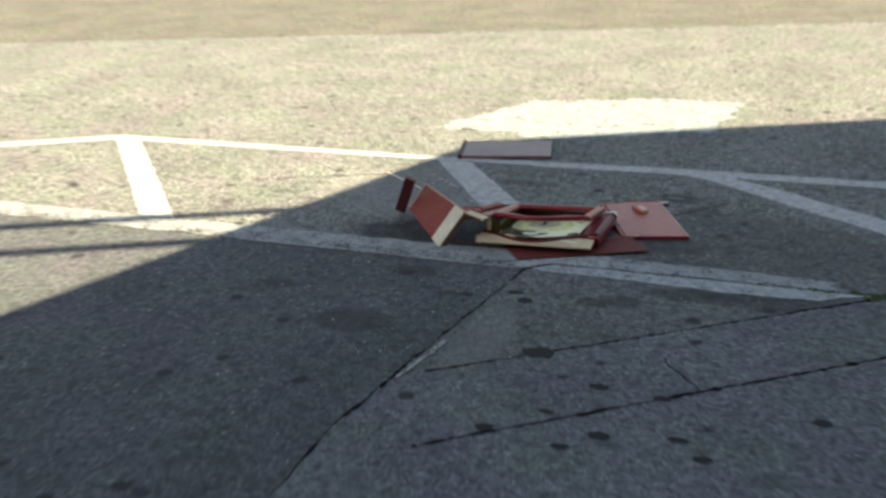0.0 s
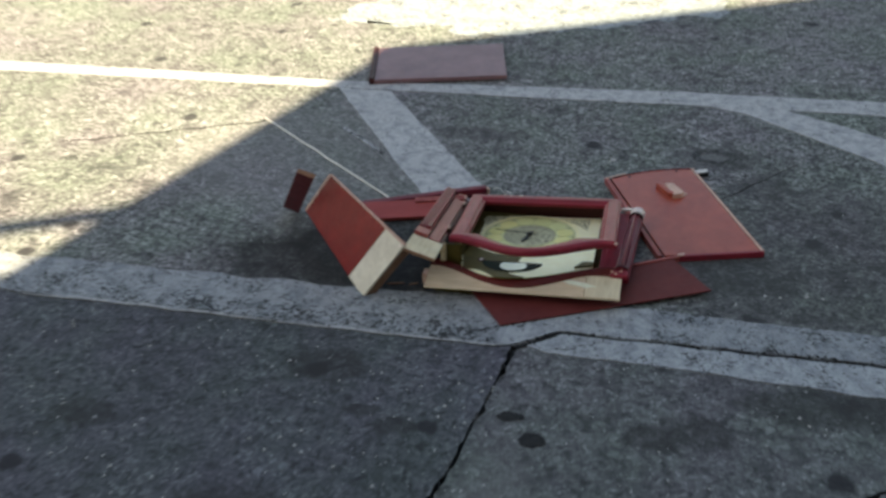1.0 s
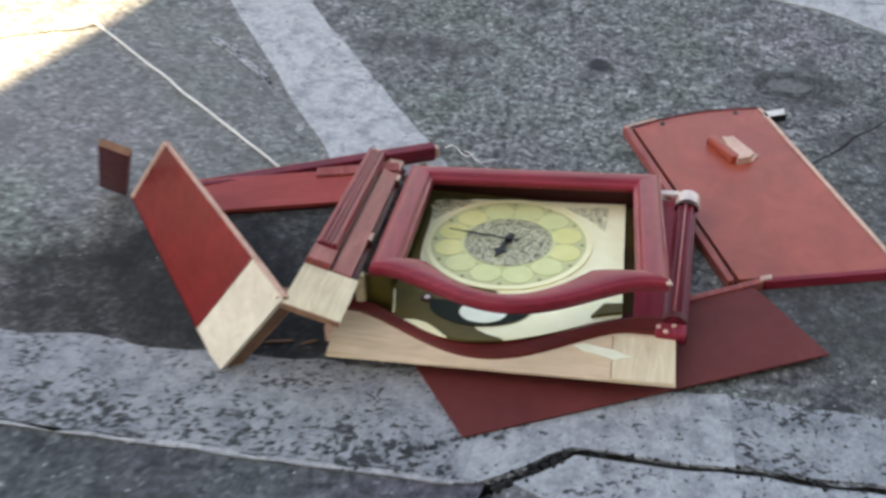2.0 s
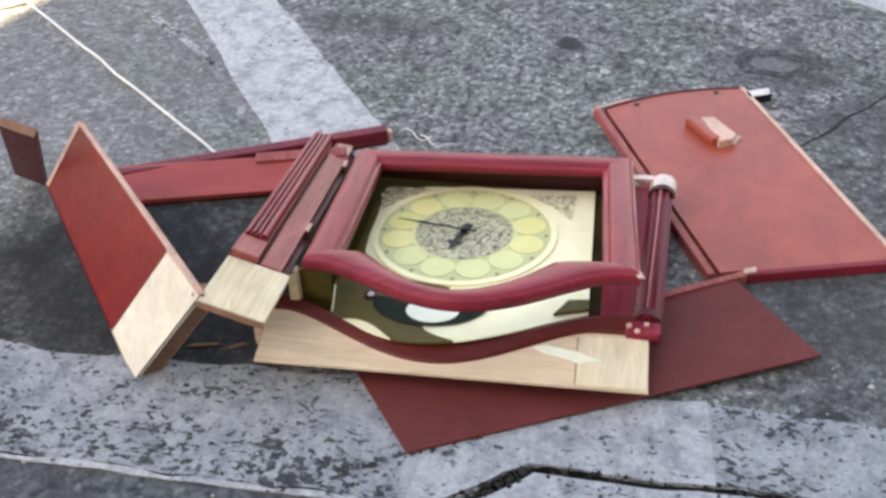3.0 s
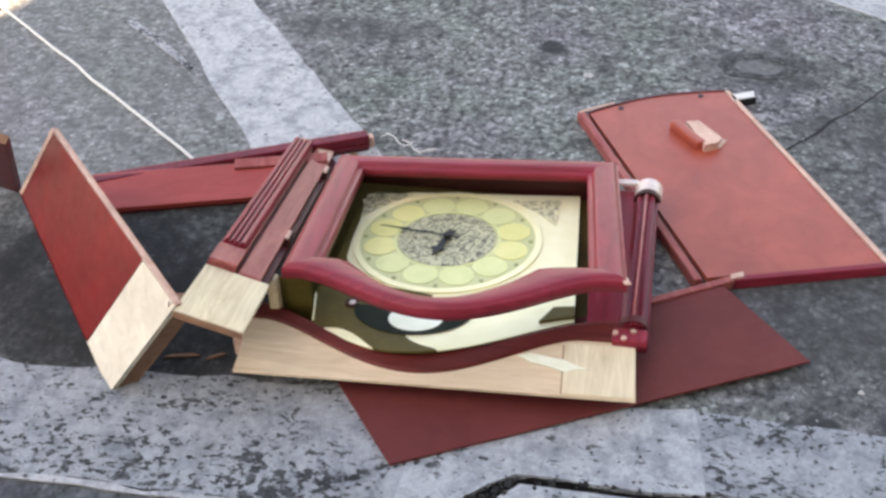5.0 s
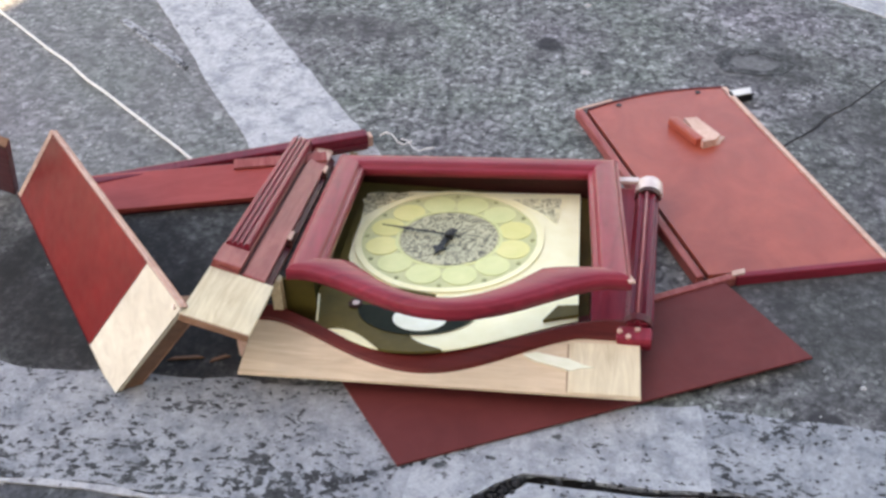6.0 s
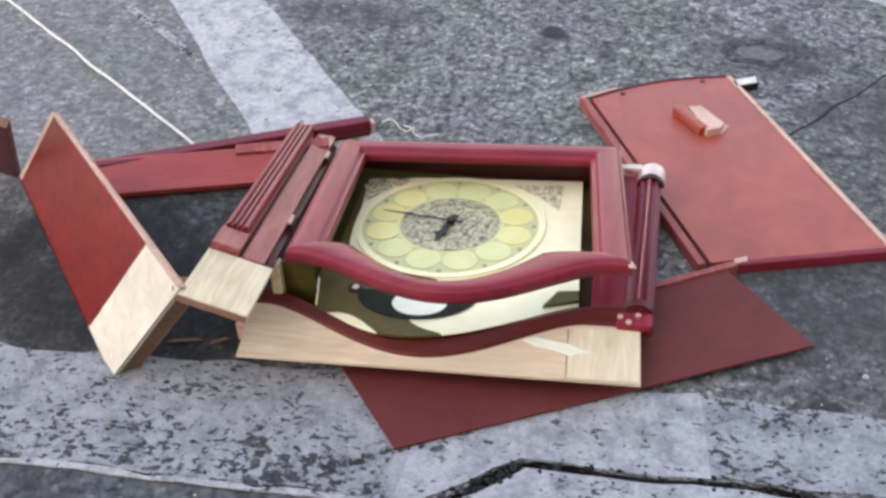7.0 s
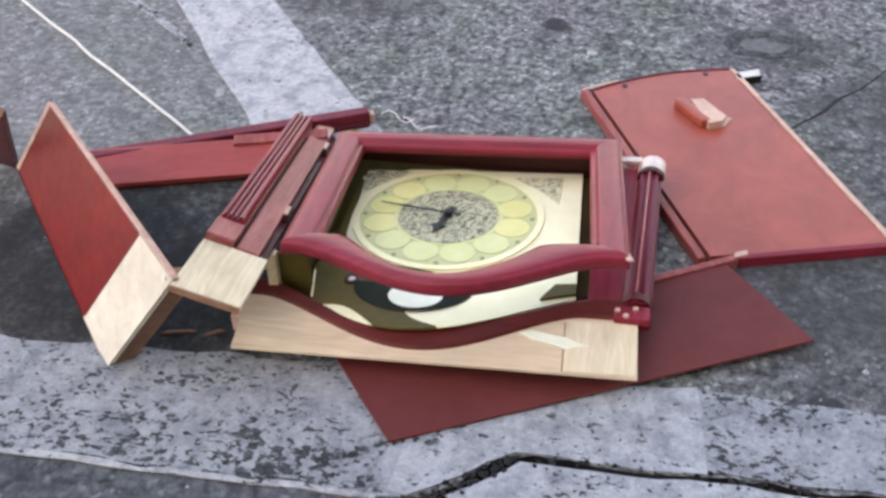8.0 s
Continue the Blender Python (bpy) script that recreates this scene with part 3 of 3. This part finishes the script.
mask = [(-0.02, -0.128), (-0.1, -0.11), (-0.146, -0.0815), (-0.1718, -0.083), (-0.184, -0.125), (-0.177, -0.165), (-0.1718, -0.2)]
mask += eased([(-0.158, -0.213), (-0.142, -0.2095), (-0.125, -0.212), (-0.105, -0.224), (-0.079, -0.25)])
mask += [(-0.07 + 0.012 * i, dial_low(-0.07 + 0.012 * i) - 0.0006) for i in range(7)] + eased([(0.0, -0.2455), (-0.025, -0.237), (-0.045, -0.222), (-0.042, -0.2), (-0.03, -0.18)])
part("mask", prism(mask, -0.0022, 0.0012), OLIVE, dial, "bronze-olive lower mask")
# The crease catches light; that highlight is a thin cream tube.
part("crease", tube([(-0.1805, -0.138, 0.002), (-0.1755, -0.165, 0.003), (-0.17, -0.198, 0.002)], 0.0014, 6), CREAM, dial, "bent edge with its highlight in cream")
dome = [(-0.04 + 0.081 * math.cos(math.radians(a)), -0.162 + 0.058 * math.sin(math.radians(a))) for a in range(176, 365, 9)]
part("moon_window", prism(dome, 0.0016, 0.0024), TEAL, dial, "dark moon-phase window")
part("moon", prism([(-0.0345 + 0.036 * math.cos(math.radians(a)), -0.186 + 0.027 * math.sin(math.radians(a))) for a in range(140, 401, 10)], 0.0026, 0.0034), MOON, dial, "pale moon disc")
part("corner_ledge", prism([(0.171, -0.146), (0.144, -0.149), (0.126, -0.182), (0.15, -0.174), (0.171, -0.168)], 0.0005, 0.005), OLIVE, dial, "dark olive ledge at the corner")
knob = part("mask_screw", disc(-0.126, -0.157, 0.0095, 0.0095, 0.001, 0.004, 18, 0.55), DARKWOOD, dial, "dark ring round a screw")
part("screw_head", disc(-0.125, -0.157, 0.0048, 0.0048, 0.001, 0.0045, 14), STEEL, knob, "shiny screw head")

# door, propped open over the dial
DW, DH = 0.432, 0.362
door = new("door")
door.parent = hood
tagged(door, "open red-stained glazing door without its glass")
local(door, (0.04, 0.373, 0.11), (0.999, 0.041, 0.028), (-0.035, 0.979, -0.199))
PROF = [(0, -0.02), (0, -0.0085), (0.06, -0.0068), (0.15, -0.0062), (0.18, -0.0045), (0.22, -0.0008), (0.3, 0.0004), (0.6, 0.0012), (0.82, 0.0012), (0.9, -0.0002), (0.915, -0.0022), (0.96, -0.0022), (0.99, -0.0045), (1, -0.009), (1, -0.018)]
SL, SR, ST, SB = 0.045, 0.046, 0.038, 0.034
x0, x1, y0, y1 = -DW / 2, DW / 2, -DH / 2, DH / 2
part("left_stile", sweep([((x0 + SL, y0 + SB), (x0, y0)), ((x0 + SL, y1 - ST), (x0, y1))], PROF), MAHOGANY, door, smooth=True)
part("right_stile", sweep([((x1 - SR, y0 + SB), (x1, y0)), ((x1 - SR, y1 - ST), (x1, y1))], PROF), MAHOGANY, door, smooth=True)
part("top_rail", sweep([((x0 + SL, y1 - ST), (x0, y1)), ((x1 - SR, y1 - ST), (x1, y1))], PROF), MAHOGANY_X, door, smooth=True)
st = []
for i in range(61):
    s = i / 60
    xi, xo = x0 + SL + (DW - SL - SR) * s, x0 + DW * s
    st.append(((xi, y0 + SB - 0.086 * bell(s, 0.1, 0.82, 0.5)), (xo, y0 - 0.083 * bell(s, 0.05, 0.93, 0.72))))
part("arched_rail", sweep(st, PROF), MAHOGANY_X, door, smooth=True)

# Highlights along the door's worn edges, laid on as thin pink tubes.
part("edge_glint", tube([(x1 - 0.002, y0 + 0.012, -0.0035), (x1 - 0.0025, 0.0, -0.003), (x1 - 0.002, y1 - 0.012, -0.0035)], 0.0017, 8), WORN_GLINT, door, "worn pink edge with its highlight put into the colour", smooth=True)
part("bead_glint", tube([(x0 + SL - 0.002, y0 + 0.05, -0.0065), (x0 + SL - 0.0025, 0.03, -0.006), (x0 + SL - 0.002, y1 - ST - 0.004, -0.0065)], 0.0012, 8), WORN_GLINT, door, "worn pink bead with its highlight put into the colour", smooth=True)
part("chipped_corner", box(0.008, 0.022, 0.003, (x1 - 0.003, y0 + 0.006, -0.004), 0.001, shear=-0.3), PALE_EDGE, door, "pale chip at the corner")

# ---- broken stile with fluted column, leaning on the hood ----
stile = thing("clock_stile", axes((-0.227, 0.3265, 0.0967), (0.956, -0.026, -0.293), (-0.051, 0.966, -0.252)), "broken red clock stile with a fluted column and bare pine foot", "clock part")
part("board", box(0.08, 0.482, 0.01, (-0.003, 0.079, -0.014), 0.001), MAROON, stile, "dark red backing board")
part("column_seat", box(0.036, 0.482, 0.009, (-0.0245, 0.079, -0.0045), 0.0015), STILEWOOD, stile, "worn pinkish strip")
part("hinge_strip", box(0.03, 0.474, 0.0085, (0.0135, 0.075, -0.0045), 0.002), STILEWOOD, stile, "brownish-pink worn strip")
part("foot_block", box(0.084, 0.122, 0.008, (-0.001, -0.2235, -0.006), 0.0015), PINE_Y, stile, "bare pine block")
part("foot_edge", box(0.083, 0.003, 0.0075, (-0.001, -0.286, -0.0068), 0.0006), BATTEN, stile, "brown sawn edge")
part("moulding", box(0.037, 0.048, 0.0075, (-0.0235, -0.137, 0.0037), 0.002), STILEWOOD, stile, "brown block under the column")


def pilaster(length, w, h):
    """A flat column with three flutes and a rounded side, along y from 0."""
    prof = [(-w / 2, 0), (-w / 2, h * 0.55), (-w * 0.42, h * 0.8)]
    for k in range(3):
        x = -w * 0.36 + k * w * 0.22
        prof += [(x, h), (x + w * 0.05, h * 0.99), (x + w * 0.08, h * 0.62), (x + w * 0.14, h * 0.62), (x + w * 0.17, h * 0.99)]
    prof += [(w * 0.34, h * 1.08), (w * 0.42, h * 1.04), (w * 0.48, h * 0.8), (w / 2, h * 0.4), (w / 2, 0)]
    bm = bmesh.new()
    rows = [[bm.verts.new((x, y, z)) for x, z in prof] for y in (0, length)]
    k = len(prof)
    for i in range(k):
        j = (i + 1) % k
        bm.faces.new((rows[0][i], rows[0][j], rows[1][j], rows[1][i]))
    bm.faces.new(rows[0])
    bm.faces.new(rows[1][::-1])
    return bm


sc = part("column", pilaster(0.405, 0.031, 0.0125), MAHOGANY, stile, "fluted red column")
sc.location = (-0.0235, -0.1085, 0)
for y in (0.228, -0.025):
    h = part("hinge", merge(box(0.01, 0.036, 0.004, (0.033, y, -0.006), 0.0008), tube([(0.0335, y - 0.016, -0.002), (0.0335, y + 0.016, -0.002)], 0.0032, 10)), DARKWOOD, stile, "small dark hinge")
    part("leaf", box(0.006, 0.026, 0.003, (0.0305, y, 0.001), 0.0008), PALE_EDGE, h, "pale worn metal leaf")
part("bare_tip", box(0.066, 0.009, 0.0135, (0.0, 0.3225, -0.006), 0.001), PALE_EDGE, stile, "bare pine end")
part("bare_corner", prism([(0.0, 0.3178), (0.028, 0.3178), (0.028, 0.262), (0.02, 0.255), (0.011, 0.285), (0.003, 0.292)], -0.001, 0.0006), PALE_EDGE, stile, "bare wood where the stain is scraped off")

# ---- leaning side board ----
side = thing("side_board", pose(-0.383, 0.073, 0.0), "red-stained side board on edge with bare pine end", "board")
LB, LU = Vector((-0.306, 0.33, 0.0)), Vector((0.129, -0.012, 0.181))
nrm = LB.cross(LU).normalized()
if nrm.z < 0:
    nrm = -nrm


def slanted(u0, u1, v0, v1, t0, t1):
    bm = bmesh.new()
    bmesh.ops.create_cube(bm, size=1)
    for v in bm.verts:
        u = u0 if v.co.x < 0 else u1
        w = v0 if v.co.y < 0 else v1
        t = t0 if v.co.z < 0 else t1
        w = w + (1 - w) * 0.28 * u
        v.co = LB * u + LU * w + nrm * t
    bmesh.ops.bevel(bm, geom=bm.edges[:], offset=0.0015, segments=2, profile=0.6, affect="EDGES")
    return bm


part("panel", slanted(0.22, 1.0, 0.0, 0.99, -0.0065, 0.0), REDBOARD, side)
part("bare_end", slanted(0.0, 0.22, 0.0, 0.99, -0.0065, 0.0), PINE_PALE, side, "bare pine end")
part("top_edge", slanted(0.0, 1.0, 0.99, 1.0, -0.0065, 0.0005), PALE_EDGE, side, "pale bare edge")

part("far_edge", slanted(0.985, 1.001, 0.02, 0.99, -0.0068, 0.0008), PALE_EDGE, side, "pale bare edge")
part("batten", slanted(0.0, 0.06, 0.02, 0.96, -0.03, -0.007), BATTEN, side, "brown batten behind the bare end")
part("nail", tube([LU * 0.95 + LB * 0.02, LU * 0.95 + LB * 0.02 + nrm * 0.003], 0.0035, 8), STEEL, side, "dark nail head")

# ---- small upright piece ----
sm = thing("broken_offcut", axes((-0.728, 0.463, 0.007), (0.05, -0.003, -0.014), (0.137, -0.175, 0.225)), "small dark red offcut leaning beside the side board", "board")
for bit, at, size, material, words in (("panel", 0.148, 0.296, MAROON, ""), ("sawn_end", 0.2972, 0.003, BATTEN, "brown sawn end")):
    bm = box(0.052, size, 0.013, (0.0, at, -0.0065), 0.0008)
    for v in bm.verts:
        v.co.x += 0.266 * v.co.y
    part(bit, bm, material, sm, words)

# ---- moulding rail behind ----
rail = thing("moulding_rail", axes((-0.373, 0.527, 0.0), (0.43, 0.18, 0), (-0.18, 0.43, 0)), "long two-step red moulding lying on the asphalt", "moulding")
lip = part("lip", box(0.507, 0.022, 0.028, (-0.0085, 0.0, 0.014), 0.003), DEEP_RED, rail)
lip.location, lip.rotation_euler.z = (0, 0.041, 0), radians(1.5)
# The lip's shaded underside is coloured in as a maroon step.
part("lip_step", box(0.5, 0.006, 0.012, (-0.0085, -0.0135, 0.006), 0.002), MAROON, lip, "lower step in maroon for the shaded underside")
pl = part("plank", box(0.4, 0.078, 0.01, (0, 0, 0), 0.002), PLANKRED, rail, "orange-red thin plank")
pl.location, pl.rotation_euler = (-0.065, -0.011, 0.0165), (radians(11), 0, radians(-7.5))
# Shade under the plank, put in as a maroon strip.
part("plank_underside", box(0.398, 0.004, 0.008, (0, -0.0365, -0.0075), 0.001), MAROON, pl, "lower edge in maroon for its shade")
part("loose_strip", box(0.15, 0.02, 0.005, (0.155, 0.033, 0.0078), 0.0015), STILEWOOD, pl, "brownish loose strip on the plank")
part("end_block", box(0.01, 0.017, 0.02, (0.249, 0.0, 0.012), 0.004), PALE_EDGE, lip, "bare pine tip")

# ---- back panel with its frame ----
bp = thing("back_panel", axes((0.40, 0.62, 0.0), (0.91, 0.40, 0.0), (-0.42, 0.9, 0.0)), "red-brown cabinet panel with bars and small block", "board")
arch_y = lambda x: 0.236 + 0.017 * math.cos((x - 0.015) / 0.128 * math.pi / 2)
arch_x = [-0.112 + 0.256 * i / 16 for i in range(17)]
bm = prism([(-0.112, -0.214), (0.1445, -0.253)] + [(x, arch_y(x)) for x in reversed(arch_x)], 0.008, 0.016)
part("panel", bm, PANELRED, bp)
part("left_bar", box(0.012, 0.462, 0.0185, (-0.126, 0.015, 0.00925), 0.002), STILEWOOD, bp)
# Shade in the gap beside the bar, coloured in by a sunken dark strip.
part("bar_groove", box(0.006, 0.462, 0.008, (-0.116, 0.015, 0.0066), 0.001), DARKWOOD, bp, "dark strip for the shade in the groove")
part("right_edge", prism([(0.1452, 0.236), (0.1455, -0.258), (0.1535, -0.26), (0.1525, 0.234)], 0.002, 0.018), PALE_EDGE, bp, "pale bare edge")
br = part("bottom_rail", box(0.23, 0.011, 0.0175, (0, 0, 0.00875), 0.002), MAHOGANY_X, bp)
br.location, br.rotation_euler.z = (0.0385, -0.2435, 0), radians(-8.6)
stub = part("rail_stub", box(0.135, 0.011, 0.017, (0, 0, 0.0085), 0.002), STILEWOOD, bp, "bare brownish stretch of the rail")
stub.location, stub.rotation_euler.z = (-0.144, -0.2305, 0), radians(4.3)
part("joint_plate", box(0.02, 0.01, 0.003, (-0.071, -0.2245, 0.0187), 0.001, shear=0.5), PALE_EDGE, bp, "pale torn joint")
part("top_edge", prism([(x, arch_y(x) + 0.0003) for x in arch_x] + [(x, arch_y(x) + 0.0045) for x in reversed(arch_x)], 0.006, 0.0175), MAROON, bp, "dark red moulded edge")
part("bare_corner", prism([(-0.13, 0.238), (-0.112, 0.2425), (-0.06, 0.2505), (-0.06, 0.2545), (-0.13, 0.2435)], 0.0178, 0.0195), PALE_EDGE, bp, "pale chipped corner")
part("block", box(0.017, 0.074, 0.016, (0.015, 0.117, 0.0238), 0.004, shear=-0.2), PANELRED, bp, "small glued wood block")
part("bare_spot", prism([(0.026, 0.147), (0.047, 0.143), (0.06, 0.085), (0.048, 0.074), (0.024, 0.073)], 0.0162, 0.03), PALE_EDGE, bp, "torn bare wood beside the block")
part("splinter", prism([(0.023, 0.072), (0.055, 0.074), (0.075, 0.091), (0.06, 0.1), (0.042, 0.08)], 0.0162, 0.0185), PALE_EDGE, bp, "thin bare splinter")
part("bracket", box(0.044, 0.018, 0.003, (0.168, 0.212, 0.0165), 0.001, shear=0.4), CORD, bp, "pale metal bracket")
# Shade beneath the bracket, set in as a black strip.
part("bracket_shade", box(0.04, 0.003, 0.014, (0.17, 0.2035, 0.0085), 0.001), INK, bp, "black strip for the shade under the bracket")
for x in (-0.054, 0.097):
    part("screw_hole", disc(x, arch_y(x) - 0.011, 0.005, 0.005, 0.0155, 0.0172, 12), INK, bp, "dark screw hole")

# ---- cord and chips ----
cp = [Vector((-1.05, 1.08, 0.004)).lerp(Vector((-0.40, 0.545, 0.004)), i / 24) + Vector((noise.noise(Vector((i * 0.37, 0, 0))), noise.noise(Vector((0, i * 0.37, 2))), 0)) * 0.006 for i in range(25)]
cord = link("cord", tube(cp, 0.003, 6), CORD)
tagged(cord, "thin pale cord lying across the asphalt", "cord")

# ---- spots, chips and moss on the ground ----
TAR = plain_mat("tar", (0.008, 0.008, 0.009), (0.022, 0.022, 0.023), 60, 0.95)
MOSS = plain_mat("moss", (0.02, 0.042, 0.008), (0.05, 0.085, 0.018), 80, 0.95)


def blotch(x, y, rx, ry, seed):
    """A ragged patch of tar pressed into the ground."""
    pts = []
    for i in range(26):
        a = 2 * math.pi * i / 26
        k = 1 + 0.35 * noise.noise(Vector((math.cos(a) * 1.6, math.sin(a) * 1.6, seed)))
        pts.append((x + rx * k * math.cos(a), y + ry * k * math.sin(a)))
    return tagged(link("tar_patch", prism(pts, 0.0003, 0.0022), TAR), "black ragged tar spot pressed into the ground", "tar patch", "tar spots on the ground")


for i, (x, y, rx, ry) in enumerate(((0.31, -0.8, 0.06, 0.035), (0.55, -0.98, 0.035, 0.018), (0.28, -1.32, 0.03, 0.018), (0.43, -1.18, 0.022, 0.013),
                                    (0.52, -1.36, 0.028, 0.016), (0.08, -0.32, 0.03, 0.016), (0.75, -1.0, 0.03, 0.012), (0.138, -0.388, 0.03, 0.02), (0.833, -1.229, 0.03, 0.014), (0.914, -1.312, 0.03, 0.016), (1.218, -1.013, 0.03, 0.02), (0.613, -1.27, 0.032, 0.02))):
    blotch(x, y, rx, ry, i * 3.1)

rnd = random.Random(5)


def stone(bm, x, y, z, r):
    ring = [bm.verts.new((x + r * rnd.uniform(0.6, 1.1) * math.cos(a), y + r * rnd.uniform(0.6, 1.1) * math.sin(a), z)) for a in (0, 1.25, 2.5, 3.8, 5.0)]
    top = bm.verts.new((x + rnd.uniform(-0.2, 0.2) * r, y, z + r * rnd.uniform(0.4, 0.8)))
    for i in range(5):
        bm.faces.new((ring[i], ring[(i + 1) % 5], top))


bm = bmesh.new()
for _ in range(900):
    stone(bm, rnd.uniform(-1.8, 1.8), rnd.uniform(-1.6, 1.5), -0.0003, rnd.uniform(0.0015, 0.0045))
for _ in range(800):
    cx, cy = rnd.uniform(-1.6, 1.5), rnd.uniform(-1.7, -0.1)
    if noise.noise(Vector((cx * 5, cy * 5, 3))) > 0.05:
        stone(bm, cx, cy, -0.0003, rnd.uniform(0.002, 0.006))
grit = tagged(link("grit", bm, CHIP), "pale grit strewn over the asphalt", "grit", kind="stuff")
for x, y, r in ((0.643, 0.252, 0.007), (0.68, 0.25, 0.006), (0.745, 0.266, 0.008), (0.784, 0.264, 0.006), (0.195, 0.95, 0.013), (0.19, 1.22, 0.011), (0.62, 0.07, 0.008), (0.57, 0.2, 0.006)):
    bm = bmesh.new()
    stone(bm, x, y, -0.0003, r)
    tagged(link("pebble", bm, CHIP), "small white stone chip on the asphalt", "pebble", "pebbles")

bm = bmesh.new()
for _ in range(900):
    x = 1.05 + 1.2 * rnd.random() ** 0.7
    stone(bm, x, 0.003 + rnd.gauss(0, 0.026) * (x - 0.85), 0.0, rnd.uniform(0.004, 0.014))
tagged(link("moss", bm, MOSS), "dark green moss along the joint", "moss", kind="stuff")

bm = bmesh.new()
for _ in range(260):
    u = rnd.random()
    if u < 0.25:
        a, b = Vector((0.052, -0.07)), Vector((0.154, 0.003))
    elif u < 0.75:
        a, b = Vector((0.154, 0.003)), Vector((1.0, 0.003))
    else:
        a, b = Vector((0.052, -0.07)), Vector((-0.03, -0.58))
    q = a.lerp(b, rnd.random())
    stone(bm, q.x + rnd.gauss(0, 0.004), q.y + rnd.gauss(0, 0.007), 0.0025 if u < 0.75 else -0.0005, rnd.uniform(0.002, 0.006))
tagged(link("crack_dirt", bm, TAR), "black dirt crumbs along the crack", "dirt", kind="stuff")

top_side = [Vector((-1.72, 0.79, 0)).lerp(Vector((-1.04, 1.066, 0)), i / 40) for i in range(41)]
top_side = [q + Vector((0, noise.noise(q * 14) * 0.02, 0)) for q in top_side]
half = lambda q: 0.002 + 0.006 * abs(noise.noise(q * 9))
edge = [(q.x, q.y + half(q)) for q in top_side] + [(q.x, q.y - half(q)) for q in reversed(top_side)]
short = [Vector((0.705, -0.715, 0)).lerp(Vector((0.86, -0.93, 0)), i / 16) for i in range(17)]
short = [q + Vector((noise.noise(q * 20) * 0.02, 0, 0)) for q in short]
edge_b = [(q.x + half(q), q.y) for q in short] + [(q.x - half(q), q.y) for q in reversed(short)]
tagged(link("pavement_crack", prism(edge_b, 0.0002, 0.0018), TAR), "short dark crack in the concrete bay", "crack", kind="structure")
seam = [Vector((0.51, 0.715, 0)).lerp(Vector((0.76, 1.0, 0)), i / 30) for i in range(31)]
seam = [q + Vector((noise.noise(q * 16) * 0.007, 0, 0)) for q in seam]
edge_c = [(q.x + half(q) * 0.6, q.y) for q in seam] + [(q.x - half(q) * 0.6, q.y) for q in reversed(seam)]
tagged(link("road_seam", prism(edge_c, 0.0002, 0.0015), TAR), "thin straight dark crack in the asphalt", "crack", kind="structure")
tagged(link("road_crack", prism(edge, 0.0002, 0.0018), TAR), "thin dark tar-filled crack in the asphalt", "crack", kind="structure")

# ---- torn wire and splinters behind the hood ----
for k, (x, y) in enumerate(((-0.15, 0.69), (-0.11, 0.67))):
    pts = [Vector((x + 0.012 * i, y - 0.004 * i + 0.01 * math.sin(i * 1.3 + k), 0.004 + 0.006 * abs(math.sin(i * 0.9 + k)))) for i in range(6)]
    tagged(link("wire_scrap", tube(pts, 0.0013, 6), CORD), "short bent scrap of pale wire", "wire", "wire scraps")
for x, y, turn, size in ((-0.31, 0.145, 12, 0.05), (-0.265, 0.15, 30, 0.028)):
    bm = box(size, 0.005, 0.003, (0, 0, 0.0018), 0.0008, taper=0.4)
    bit = link("wood_splinter", bm, BATTEN)
    bit.matrix_world = pose(x, y, 0.0, 0, 0, turn)
    tagged(bit, "thin brown wood splinter on the ground", "splinter", "wood splinters")

# ---- faint round mark worn into the asphalt ----
ring_pts = []
for k, turn in ((1.0, 1), (0.62, -1)):
    for i in range(49):
        a = turn * 2 * math.pi * i / 48
        w = k * (1 + 0.22 * noise.noise(Vector((math.cos(a) * 2, math.sin(a) * 2, k * 5))))
        ring_pts.append((0.51 + 0.075 * w * math.cos(a), 1.02 + 0.05 * w * math.sin(a)))
tagged(link("road_mark_ring", prism(ring_pts, -0.002, 0.0012), asphalt_mat("dark_asphalt", (0.03, 0.032, 0.032), (0.16, 0.162, 0.16))), "faint dark ring worn into the asphalt", "stain", kind="structure")
